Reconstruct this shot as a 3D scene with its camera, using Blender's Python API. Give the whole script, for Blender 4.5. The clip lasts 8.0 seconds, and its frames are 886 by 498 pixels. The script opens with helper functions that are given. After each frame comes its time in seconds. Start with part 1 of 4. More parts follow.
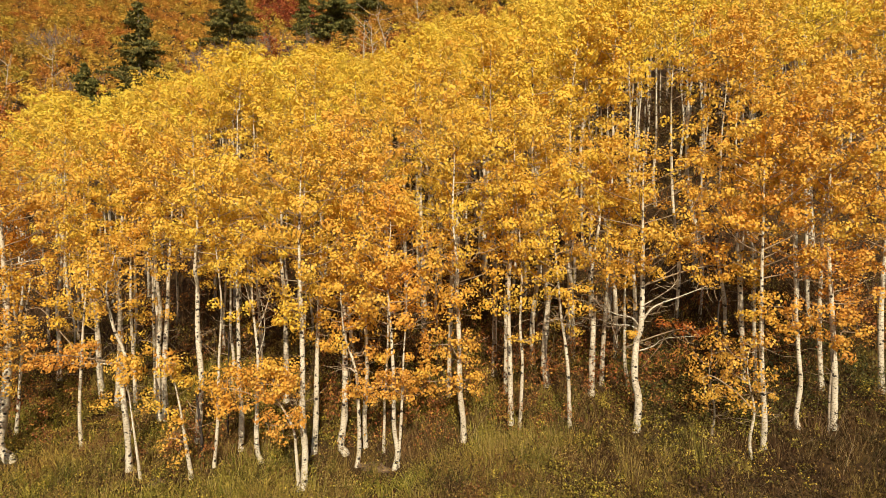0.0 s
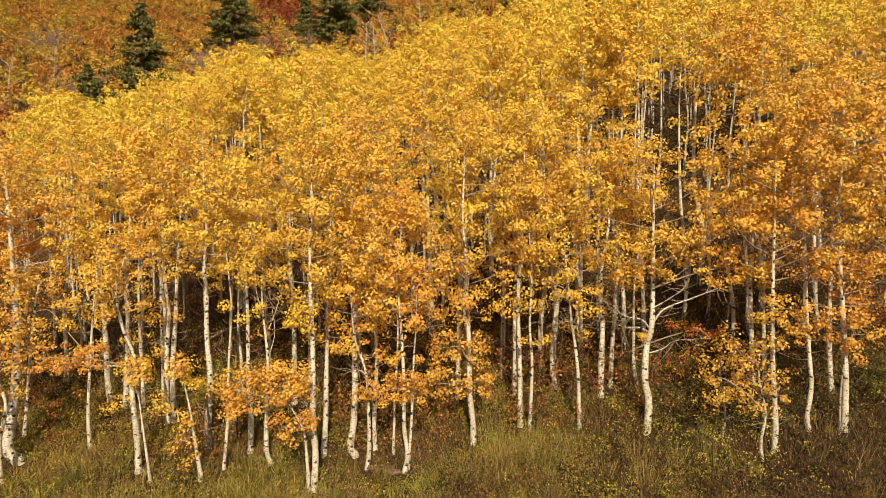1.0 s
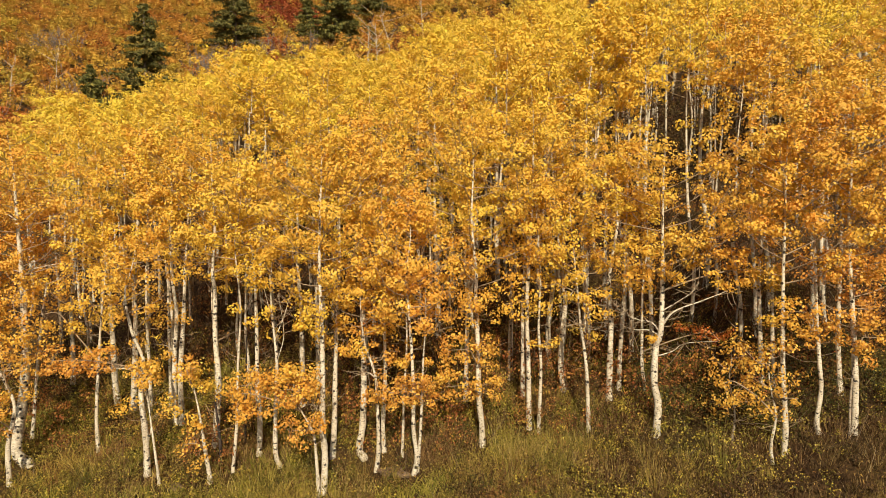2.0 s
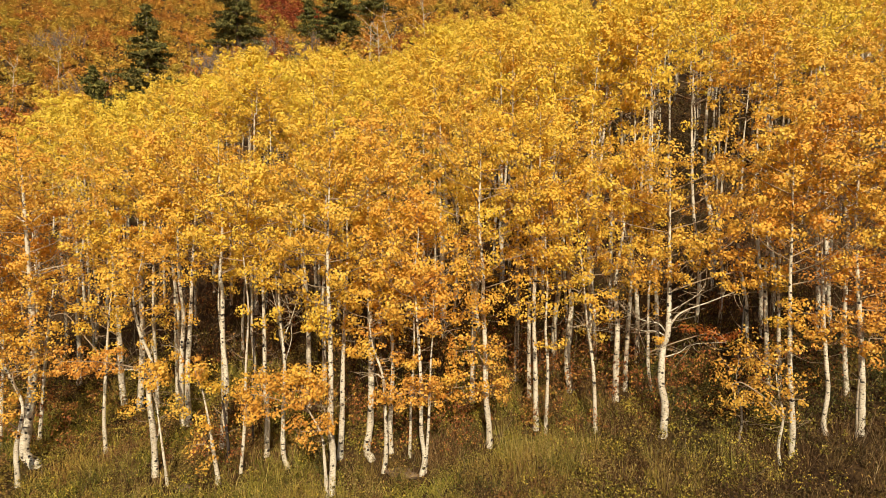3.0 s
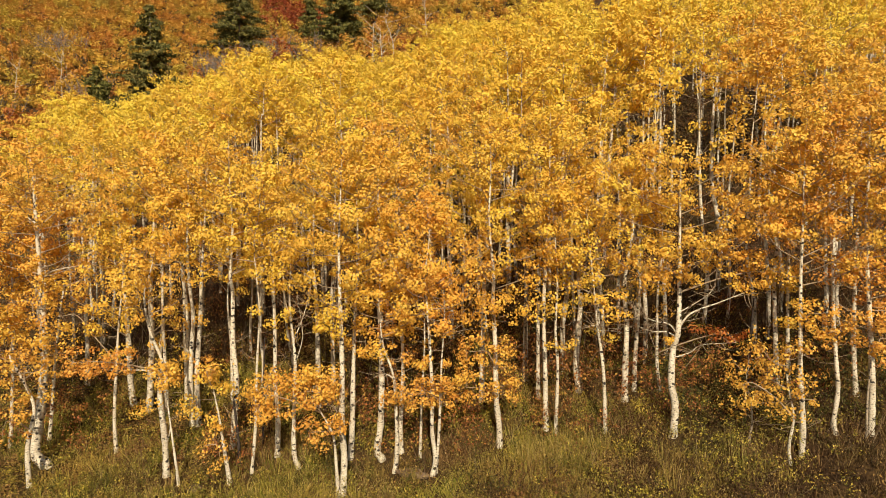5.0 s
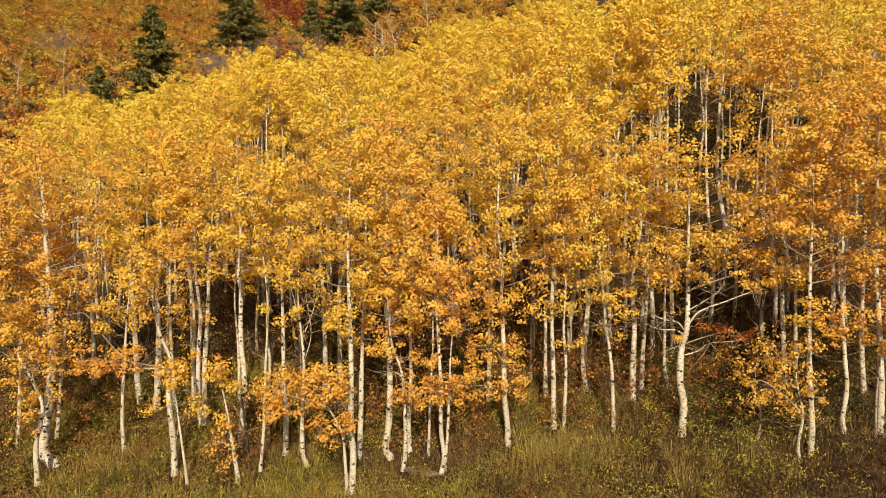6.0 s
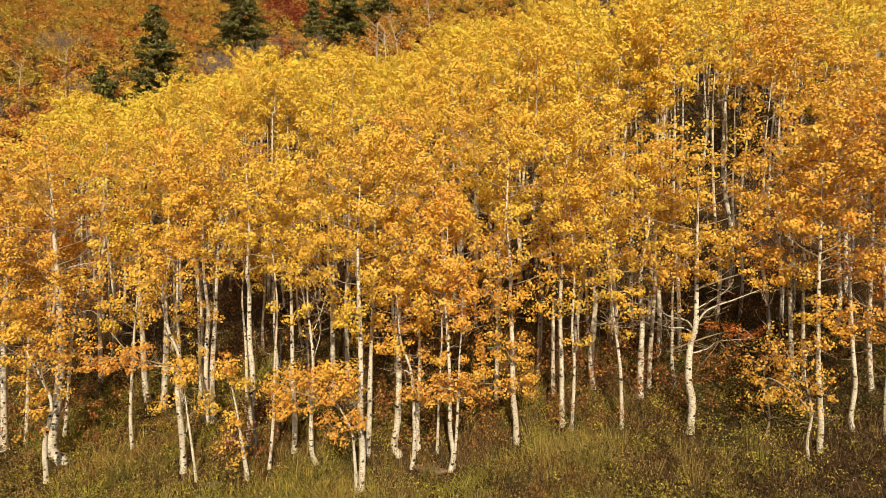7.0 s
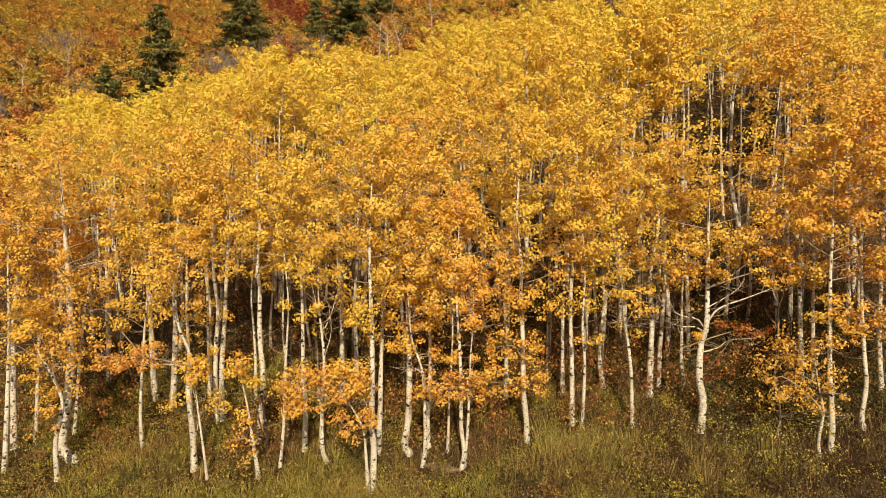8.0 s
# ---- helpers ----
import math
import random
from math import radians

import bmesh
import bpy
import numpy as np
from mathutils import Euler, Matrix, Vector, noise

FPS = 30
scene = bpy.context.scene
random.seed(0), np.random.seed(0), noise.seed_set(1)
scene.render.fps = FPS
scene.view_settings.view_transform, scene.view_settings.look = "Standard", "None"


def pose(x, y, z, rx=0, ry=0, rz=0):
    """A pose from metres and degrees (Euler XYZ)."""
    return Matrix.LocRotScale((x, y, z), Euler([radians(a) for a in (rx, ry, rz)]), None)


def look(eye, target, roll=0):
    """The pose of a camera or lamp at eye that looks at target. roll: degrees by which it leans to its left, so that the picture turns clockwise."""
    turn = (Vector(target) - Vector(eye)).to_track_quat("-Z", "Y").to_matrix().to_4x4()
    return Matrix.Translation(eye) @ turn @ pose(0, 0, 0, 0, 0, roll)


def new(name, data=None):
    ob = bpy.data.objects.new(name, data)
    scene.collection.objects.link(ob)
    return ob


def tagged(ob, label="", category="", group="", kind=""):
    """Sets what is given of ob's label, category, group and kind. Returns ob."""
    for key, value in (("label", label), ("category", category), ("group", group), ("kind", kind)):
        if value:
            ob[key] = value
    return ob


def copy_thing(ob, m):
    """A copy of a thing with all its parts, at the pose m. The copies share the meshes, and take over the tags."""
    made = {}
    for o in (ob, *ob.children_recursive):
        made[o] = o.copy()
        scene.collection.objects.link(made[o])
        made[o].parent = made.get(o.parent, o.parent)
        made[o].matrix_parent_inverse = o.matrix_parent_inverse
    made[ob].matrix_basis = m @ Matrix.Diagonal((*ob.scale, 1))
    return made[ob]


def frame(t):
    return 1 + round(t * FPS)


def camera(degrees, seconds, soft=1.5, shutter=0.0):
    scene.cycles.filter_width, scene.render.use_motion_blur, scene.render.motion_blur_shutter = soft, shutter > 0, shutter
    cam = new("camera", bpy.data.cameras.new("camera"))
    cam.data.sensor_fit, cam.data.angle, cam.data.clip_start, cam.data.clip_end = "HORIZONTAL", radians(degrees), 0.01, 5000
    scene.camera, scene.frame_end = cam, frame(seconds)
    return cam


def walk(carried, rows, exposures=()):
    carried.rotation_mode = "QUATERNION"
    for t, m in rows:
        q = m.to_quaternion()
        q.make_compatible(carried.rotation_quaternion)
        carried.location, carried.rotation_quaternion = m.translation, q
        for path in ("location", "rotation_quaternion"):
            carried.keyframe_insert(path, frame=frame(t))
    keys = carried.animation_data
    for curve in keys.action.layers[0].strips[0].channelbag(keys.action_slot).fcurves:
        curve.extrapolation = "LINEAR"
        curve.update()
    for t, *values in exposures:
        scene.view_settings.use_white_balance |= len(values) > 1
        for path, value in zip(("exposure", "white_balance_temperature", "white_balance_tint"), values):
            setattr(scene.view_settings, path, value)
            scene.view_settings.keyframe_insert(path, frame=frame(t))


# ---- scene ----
LENS = 70.0
cam = camera(LENS, 8.0, soft=0.6)
EYE, TILT = 7.0, -3.0
# seconds, x, y, z from the eye's place at four seconds, then yaw, pitch, roll
ROWS = [
    (0.0, 0.890, 0.066, -0.195, -0.036, -0.035, -0.058),
    (0.5, 0.752, 0.068, -0.160, -0.059, -0.023, -0.075),
    (1.0, 0.603, 0.073, -0.141, -0.055, -0.018, -0.074),
    (1.5, 0.475, 0.086, -0.097, -0.039, -0.022, -0.054),
    (3.0, 0.162, 0.031, -0.023, 0.001, -0.029, -0.025),
    (3.5, 0.077, 0.011, -0.001, 0.015, -0.006, -0.010),
    (4.0, 0.0, 0.0, 0.0, 0.0, 0.0, 0.0),
    (4.5, -0.042, -0.012, 0.005, 0.019, -0.006, 0.011),
    (6.0, -0.361, -0.034, -0.051, 0.026, -0.013, 0.014),
    (6.5, -0.476, -0.047, -0.076, 0.013, 0.006, -0.010),
    (7.0, -0.631, -0.077, -0.115, -0.017, 0.027, -0.047),
    (7.5, -0.797, -0.102, -0.155, -0.020, 0.046, -0.073),
    (8.0, -0.936, -0.104, -0.157, -0.003, 0.053, -0.096),
]
walk(cam, [(t, pose(x, y, EYE + z, 90 + TILT + pitch, roll, yaw)) for t, x, y, z, yaw, pitch, roll in ROWS],
     exposures=[(0.0, 0.28), (8.0, 0.28)])

# ---- light: clear afternoon, low warm sun from straight behind the eye ----
SUN_HEIGHT, SUN_SIDE = radians(33), radians(-4)
world = bpy.data.worlds.new("sky")
scene.world = world
world.use_nodes = True
sky = world.node_tree.nodes.new("ShaderNodeTexSky")
sky.sky_type, sky.sun_disc = "NISHITA", False
sky.sun_elevation, sky.sun_rotation = SUN_HEIGHT, math.pi + SUN_SIDE
backing = world.node_tree.nodes["Background"]
backing.inputs["Strength"].default_value = 0.064
world.node_tree.links.new(sky.outputs["Color"], backing.inputs["Color"])
sun = new("sun", bpy.data.lights.new("sun", "SUN"))
sun.data.energy, sun.data.angle, sun.data.color = 4.65, radians(0.55), (1.0, 0.89, 0.73)
sun.matrix_world = look((-math.sin(SUN_SIDE) * math.cos(SUN_HEIGHT) * 90, -math.cos(SUN_SIDE) * math.cos(SUN_HEIGHT) * 90,
                         math.sin(SUN_HEIGHT) * 90), (0, 0, 0))


# ---- materials ----
def material(name, rough=0.8, gloss=0.3):
    m = bpy.data.materials.new(name)
    m.use_nodes = True
    b = m.node_tree.nodes["Principled BSDF"]
    b.inputs["Roughness"].default_value = rough
    b.inputs["Specular IOR Level"].default_value = gloss
    return m, m.node_tree, b


def ramp(tree, source, stops):
    node = tree.nodes.new("ShaderNodeValToRGB")
    while len(node.color_ramp.elements) < len(stops):
        node.color_ramp.elements.new(0.5)
    for e, (place, colour) in zip(node.color_ramp.elements, stops):
        e.position, e.color = place, (*colour, 1)
    tree.links.new(source, node.inputs["Fac"])
    return node.outputs["Color"]


def grain(tree, scale, stretch=(1, 1, 1), detail=4.0, space="Object"):
    coords, mapping = tree.nodes.new("ShaderNodeTexCoord"), tree.nodes.new("ShaderNodeMapping")
    mapping.inputs["Scale"].default_value = stretch
    tree.links.new(coords.outputs[space], mapping.inputs["Vector"])
    tex = tree.nodes.new("ShaderNodeTexNoise")
    tex.inputs["Scale"].default_value, tex.inputs["Detail"].default_value = scale, detail
    tree.links.new(mapping.outputs["Vector"], tex.inputs["Vector"])
    return tex.outputs["Fac"]


def blend(tree, fac, a, b, how="MIX"):
    node = tree.nodes.new("ShaderNodeMix")
    node.data_type, node.blend_type = "RGBA", how
    ins = [s for s in node.inputs if s.enabled]
    for value, socket in zip((fac, a, b), ins):
        if isinstance(value, bpy.types.NodeSocket):
            tree.links.new(value, socket)
        elif isinstance(value, tuple):
            socket.default_value = (*value, 1)
        else:
            socket.default_value = value
    return [s for s in node.outputs if s.enabled][0]


def foliage(name, stops, through_light=0.35, patch=0.0, other=(0.5, 0.5, 0.1), rough=0.56, gloss=0.16, bush=None, apart=2.5):
    """Leaves: every leaf its own tone, sun partly shining through the blade. bush: tones that change from shrub to shrub."""
    m, tree, b = material(name, rough, gloss)
    info = tree.nodes.new("ShaderNodeNewGeometry")
    colour = ramp(tree, info.outputs["Random Per Island"], stops)
    if patch:
        mask = ramp(tree, grain(tree, patch, detail=2.0), [(0.48, (0, 0, 0)), (0.66, (1, 1, 1))])
        colour = blend(tree, mask, colour, blend(tree, 0.6, colour, other))
    if bush:
        coords, cells = tree.nodes.new("ShaderNodeTexCoord"), tree.nodes.new("ShaderNodeTexVoronoi")
        cells.inputs["Scale"].default_value = 1 / apart
        tree.links.new(coords.outputs["Object"], cells.inputs["Vector"])
        pick = tree.nodes.new("ShaderNodeSeparateColor")
        tree.links.new(cells.outputs["Color"], pick.inputs["Color"])
        colour = blend(tree, 0.7, colour, ramp(tree, pick.outputs["Red"], bush))
    # a slow drift of tone through the stand, and a little from tree to tree
    place, drift = tree.nodes.new("ShaderNodeNewGeometry"), tree.nodes.new("ShaderNodeTexNoise")
    drift.inputs["Scale"].default_value, drift.inputs["Detail"].default_value = 0.3, 2.0
    tree.links.new(place.outputs["Position"], drift.inputs["Vector"])
    ob_info, add = tree.nodes.new("ShaderNodeObjectInfo"), tree.nodes.new("ShaderNodeMath")
    add.operation = "MULTIPLY_ADD"
    add.inputs[1].default_value = 0.35
    tree.links.new(ob_info.outputs["Random"], add.inputs[0])
    tree.links.new(drift.outputs["Fac"], add.inputs[2])
    hue = tree.nodes.new("ShaderNodeHueSaturation")
    shift = tree.nodes.new("ShaderNodeMapRange")
    shift.inputs["From Min"].default_value, shift.inputs["From Max"].default_value = 0.35, 1.0
    shift.inputs["To Min"].default_value, shift.inputs["To Max"].default_value = 0.4785, 0.5045
    tree.links.new(add.outputs["Value"], shift.inputs["Value"])
    tree.links.new(shift.outputs["Result"], hue.inputs["Hue"])
    tree.links.new(colour, hue.inputs["Color"])
    colour = hue.outputs["Color"]
    tree.links.new(colour, b.inputs["Base Color"])
    thin = tree.nodes.new("ShaderNodeBsdfTranslucent")
    tree.links.new(colour, thin.inputs["Color"])
    mix = tree.nodes.new("ShaderNodeMixShader")
    mix.inputs["Fac"].default_value = through_light
    out = tree.nodes["Material Output"]
    tree.links.new(b.outputs["BSDF"], mix.inputs[1])
    tree.links.new(thin.outputs["BSDF"], mix.inputs[2])
    tree.links.new(mix.outputs["Shader"], out.inputs["Surface"])
    return m


GOLD = foliage("gold leaves", [(0.0, (0.72, 0.465, 0.05)), (0.25, (0.81, 0.555, 0.056)), (0.7, (0.85, 0.62, 0.068)), (1.0, (0.88, 0.68, 0.12))], 0.26, 0.5, (0.82, 0.62, 0.05))
HONEY = foliage("honey leaves", [(0.0, (0.68, 0.415, 0.048)), (0.25, (0.79, 0.515, 0.055)), (0.7, (0.84, 0.58, 0.068)), (1.0, (0.87, 0.65, 0.12))], 0.26, 0.5, (0.82, 0.56, 0.05))
AMBER = foliage("amber leaves", [(0.0, (0.64, 0.36, 0.046)), (0.25, (0.75, 0.455, 0.054)), (0.7, (0.83, 0.535, 0.066)), (1.0, (0.86, 0.61, 0.12))], 0.26, 0.5, (0.82, 0.47, 0.05))
COPPER = foliage("copper leaves", [(0.0, (0.52, 0.26, 0.040)), (0.25, (0.70, 0.385, 0.052)), (0.7, (0.79, 0.465, 0.064)), (1.0, (0.83, 0.56, 0.12))], 0.26, 0.5, (0.76, 0.38, 0.05))
RUSSET = foliage("russet leaves", [(0.0, (0.44, 0.10, 0.03)), (0.5, (0.66, 0.22, 0.04)), (1.0, (0.78, 0.36, 0.07))])
SHRUB = foliage("undergrowth leaves", [(0.0, (0.08, 0.08, 0.016)), (0.3, (0.17, 0.155, 0.022)), (0.6, (0.36, 0.29, 0.034)), (0.85, (0.58, 0.45, 0.05)), (1.0, (0.70, 0.56, 0.10))], 0.25)
GREEN_BUSH = foliage("dark green leaves", [(0.0, (0.03, 0.035, 0.012)), (0.6, (0.085, 0.085, 0.024)), (1.0, (0.22, 0.18, 0.04))], 0.15, 0.0, (0, 0, 0), 0.7, 0.15)
BUSH = foliage("bush leaves", [(0.0, (0.10, 0.05, 0.018)), (0.4, (0.24, 0.12, 0.03)), (0.7, (0.40, 0.15, 0.04)), (1.0, (0.62, 0.38, 0.06))], 0.25)
LOW_TONES = [(0.0, (0.045, 0.050, 0.013)), (0.2, (0.11, 0.105, 0.02)), (0.38, (0.25, 0.21, 0.03)), (0.54, (0.38, 0.30, 0.038)), (0.68, (0.18, 0.10, 0.03)), (0.84, (0.28, 0.10, 0.034)), (1.0, (0.46, 0.33, 0.095))]
LOW_BUSH = foliage("low bush leaves", [(0.0, (0.06, 0.055, 0.015)), (0.5, (0.15, 0.125, 0.025)), (0.85, (0.28, 0.21, 0.035)), (1.0, (0.72, 0.50, 0.08))], 0.25, 0.0, (0, 0, 0), 0.7, 0.15, LOW_TONES, 0.9)
DRY_GRASS = foliage("dry grass blades", [(0.0, (0.065, 0.036, 0.015)), (0.45, (0.16, 0.092, 0.032)), (0.8, (0.32, 0.21, 0.065)), (1.0, (0.55, 0.41, 0.15))], 0.3, 0.4, (0.30, 0.24, 0.04), 0.75, 0.12)
WITHERED = foliage("withered low plants", [(0.0, (0.065, 0.037, 0.014)), (0.5, (0.20, 0.118, 0.032)), (0.85, (0.33, 0.21, 0.05)), (1.0, (0.56, 0.38, 0.10))], 0.25, 0.6, (0.34, 0.29, 0.04), 0.7, 0.15)
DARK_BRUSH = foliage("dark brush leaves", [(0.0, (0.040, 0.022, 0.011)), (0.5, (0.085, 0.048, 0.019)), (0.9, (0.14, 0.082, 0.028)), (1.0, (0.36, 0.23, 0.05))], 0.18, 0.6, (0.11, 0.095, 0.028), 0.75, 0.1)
MEADOW = foliage("grass blades", [(0.0, (0.11, 0.12, 0.016)), (0.4, (0.27, 0.26, 0.030)), (0.7, (0.45, 0.38, 0.055)), (1.0, (0.70, 0.55, 0.15))], 0.35, 0.35, (0.58, 0.38, 0.08), 0.6, 0.2)
STRAW = foliage("straw-green blades", [(0.0, (0.15, 0.145, 0.024)), (0.4, (0.31, 0.265, 0.044)), (0.75, (0.50, 0.38, 0.09)), (1.0, (0.68, 0.53, 0.18))], 0.35, 0.5, (0.52, 0.36, 0.10), 0.65, 0.15)
LITTER = foliage("fallen leaves", [(0.0, (0.16, 0.075, 0.025)), (0.6, (0.36, 0.19, 0.035)), (0.85, (0.72, 0.50, 0.10)), (1.0, (0.88, 0.70, 0.26))], 0.1)
SHRUB_TONES = [(0.0, (0.50, 0.19, 0.045)), (0.16, (0.62, 0.29, 0.055)), (0.4, (0.68, 0.38, 0.06)), (0.62, (0.66, 0.45, 0.065)), (0.84, (0.55, 0.42, 0.065)), (1.0, (0.32, 0.27, 0.06))]
OAK_GOLD = foliage("scrub gold", [(0.0, (0.56, 0.35, 0.05)), (0.5, (0.64, 0.42, 0.06)), (1.0, (0.70, 0.48, 0.08))], 0.3, 0.12, (0.62, 0.34, 0.05), 0.9, 0.05, SHRUB_TONES, 3.2)
OAK_RUST = foliage("scrub rust", [(0.0, (0.54, 0.28, 0.045)), (0.5, (0.62, 0.34, 0.055)), (1.0, (0.68, 0.40, 0.07))], 0.3, 0.12, (0.62, 0.40, 0.05), 0.9, 0.05, SHRUB_TONES, 3.2)
OAK_OLIVE = foliage("scrub olive", [(0.0, (0.38, 0.29, 0.04)), (0.5, (0.47, 0.36, 0.05)), (1.0, (0.56, 0.42, 0.065))], 0.3, 0.0, (0, 0, 0), 0.9, 0.05, SHRUB_TONES, 3.2)
OAK_WINE = foliage("scrub wine", [(0.0, (0.22, 0.05, 0.02)), (0.5, (0.36, 0.10, 0.03)), (1.0, (0.52, 0.20, 0.05))], 0.22, 0.0, (0, 0, 0), 0.8, 0.1)
NEEDLES = foliage("spruce needles", [(0.0, (0.055, 0.060, 0.015)), (0.5, (0.125, 0.120, 0.028)), (1.0, (0.27, 0.22, 0.05))], 0.1, 0.0, (0, 0, 0), 0.7, 0.15)


def bark_material(name, pale, shade, dark_share):
    """Pale bark: lenticel dashes, eye-shaped knots where boughs were shed, rough dark scars towards some stretches of the stem."""
    m, tree, b = material(name, 0.8, 0.2)
    base = ramp(tree, grain(tree, 3.0, (1, 1, 0.35)), [(0.3, shade), (0.6, pale)])
    soil = ramp(tree, grain(tree, 14.0, (1, 1, 1.6), 6.0), [(0.35, (0.72, 0.68, 0.60)), (0.6, (1.0, 1.0, 1.0))])
    base = blend(tree, 1.0, base, soil, "MULTIPLY")
    dashes = ramp(tree, grain(tree, 9.0, (1.8, 1.8, 7.0), 3.0), [(0.645 - dark_share, (0, 0, 0)), (0.70 - dark_share, (1, 1, 1))])
    scars = ramp(tree, grain(tree, 5.0, (1.6, 1.6, 2.2), 5.0), [(0.64 - dark_share, (0, 0, 0)), (0.69 - dark_share, (1, 1, 1))])
    marks = blend(tree, 1.0, dashes, scars, "LIGHTEN")
    coords, mapping = tree.nodes.new("ShaderNodeTexCoord"), tree.nodes.new("ShaderNodeMapping")
    mapping.inputs["Scale"].default_value = (4.2, 4.2, 5.0)
    tree.links.new(coords.outputs["Object"], mapping.inputs["Vector"])
    cells = tree.nodes.new("ShaderNodeTexVoronoi")
    cells.inputs["Scale"].default_value = 1.0
    tree.links.new(mapping.outputs["Vector"], cells.inputs["Vector"])
    knots = ramp(tree, cells.outputs["Distance"], [(0.13 + dark_share, (1, 1, 1)), (0.19 + dark_share, (0, 0, 0))])
    marks = blend(tree, 1.0, marks, knots, "LIGHTEN")
    colour = blend(tree, marks, base, (0.040, 0.031, 0.024))
    tree.links.new(colour, b.inputs["Base Color"])
    bump = tree.nodes.new("ShaderNodeBump")
    bump.inputs["Strength"].default_value, bump.inputs["Distance"].default_value = 0.6, 0.012
    tree.links.new(grain(tree, 22.0, (1, 1, 2.0)), bump.inputs["Height"])
    tree.links.new(bump.outputs["Normal"], b.inputs["Normal"])
    return m


BARK = bark_material("aspen bark", (0.75, 0.66, 0.48), (0.54, 0.45, 0.31), 0.045)
# duller bark: slender grey stems, and the stand's brown shade put into trunk colour
DULL_BARK = bark_material("weathered aspen bark", (0.46, 0.37, 0.25), (0.28, 0.22, 0.145), 0.06)
TWIG, _t, _b = material("twig bark", 0.85, 0.2)
_t.links.new(ramp(_t, grain(_t, 6.0), [(0.3, (0.22, 0.15, 0.08)), (0.7, (0.44, 0.32, 0.19))]), _b.inputs["Base Color"])
BRUSH, _t, _b = material("dry brush stems", 0.9, 0.1)
_i = _t.nodes.new("ShaderNodeNewGeometry")
_t.links.new(ramp(_t, _i.outputs["Random Per Island"], [(0.0, (0.045, 0.023, 0.012)), (0.6, (0.10, 0.054, 0.026)), (0.9, (0.18, 0.11, 0.052)), (1.0, (0.40, 0.30, 0.17))]), _b.inputs["Base Color"])
GREY_WOOD, _t, _b = material("grey bare stems", 0.9, 0.15)
_t.links.new(ramp(_t, grain(_t, 2.0), [(0.3, (0.16, 0.12, 0.09)), (0.7, (0.36, 0.28, 0.21))]), _b.inputs["Base Color"])
CHAR, _t, _b = material("blackened dead bark", 0.9, 0.15)
_t.links.new(ramp(_t, grain(_t, 9.0, (1, 1, 0.3)), [(0.35, (0.018, 0.014, 0.011)), (0.7, (0.085, 0.062, 0.045))]), _b.inputs["Base Color"])
STONE, _t, _b = material("tan sandstone", 0.9, 0.2)
_t.links.new(ramp(_t, grain(_t, 5.0, detail=8.0), [(0.3, (0.13, 0.080, 0.042)), (0.7, (0.27, 0.18, 0.10))]), _b.inputs["Base Color"])
EARTH, _t, _b = material("duff and soil", 0.95, 0.1)
_c = ramp(_t, grain(_t, 0.35, detail=6.0), [(0.35, (0.054, 0.031, 0.015)), (0.5, (0.074, 0.048, 0.020)), (0.65, (0.078, 0.057, 0.020))])
_d = ramp(_t, grain(_t, 7.0, detail=8.0), [(0.3, (0.45, 0.42, 0.4)), (0.7, (1.35, 1.2, 1.0))])
_t.links.new(blend(_t, 1.0, _c, _d, "MULTIPLY"), _b.inputs["Base Color"])
_p = _t.nodes.new("ShaderNodeBump")
_p.inputs["Strength"].default_value, _p.inputs["Distance"].default_value = 0.8, 0.08
_t.links.new(grain(_t, 9.0, detail=8.0), _p.inputs["Height"])
_t.links.new(_p.outputs["Normal"], _b.inputs["Normal"])


# ---- mesh helpers ----
def build(name, verts, faces, mat, parent=None, smooth=False):
    """One mesh object from vertex rows and equal-sided faces."""
    verts, faces = np.asarray(verts, np.float32), np.asarray(faces, np.int32)
    me = bpy.data.meshes.new(name)
    n, sides = faces.shape
    me.vertices.add(len(verts))
    me.vertices.foreach_set("co", verts.ravel())
    me.loops.add(n * sides)
    me.loops.foreach_set("vertex_index", faces.ravel())
    me.polygons.add(n)
    me.polygons.foreach_set("loop_start", np.arange(0, n * sides, sides, dtype=np.int32))
    me.polygons.foreach_set("use_smooth", np.full(n, smooth))
    me.materials.append(mat)
    me.update(calc_edges=True)
    ob = new(name, me)
    ob.parent = parent
    return ob


def unit(v):
    return v / np.maximum(np.linalg.norm(v, axis=-1, keepdims=True), 1e-9)


def spline(points, steps):
    """A smooth line through the points."""
    p = np.asarray(points, float)
    p = np.vstack([2 * p[0] - p[1], p, 2 * p[-1] - p[-2]])
    out = []
    for i in range(1, len(p) - 2):
        t = np.linspace(0, 1, steps, endpoint=False)[:, None]
        a, b, c, d = p[i - 1], p[i], p[i + 1], p[i + 2]
        out.append(0.5 * (2 * b + (c - a) * t + (2 * a - 5 * b + 4 * c - d) * t ** 2 + (3 * b - a - 3 * c + d) * t ** 3))
    return np.vstack(out + [p[-2:-1]])


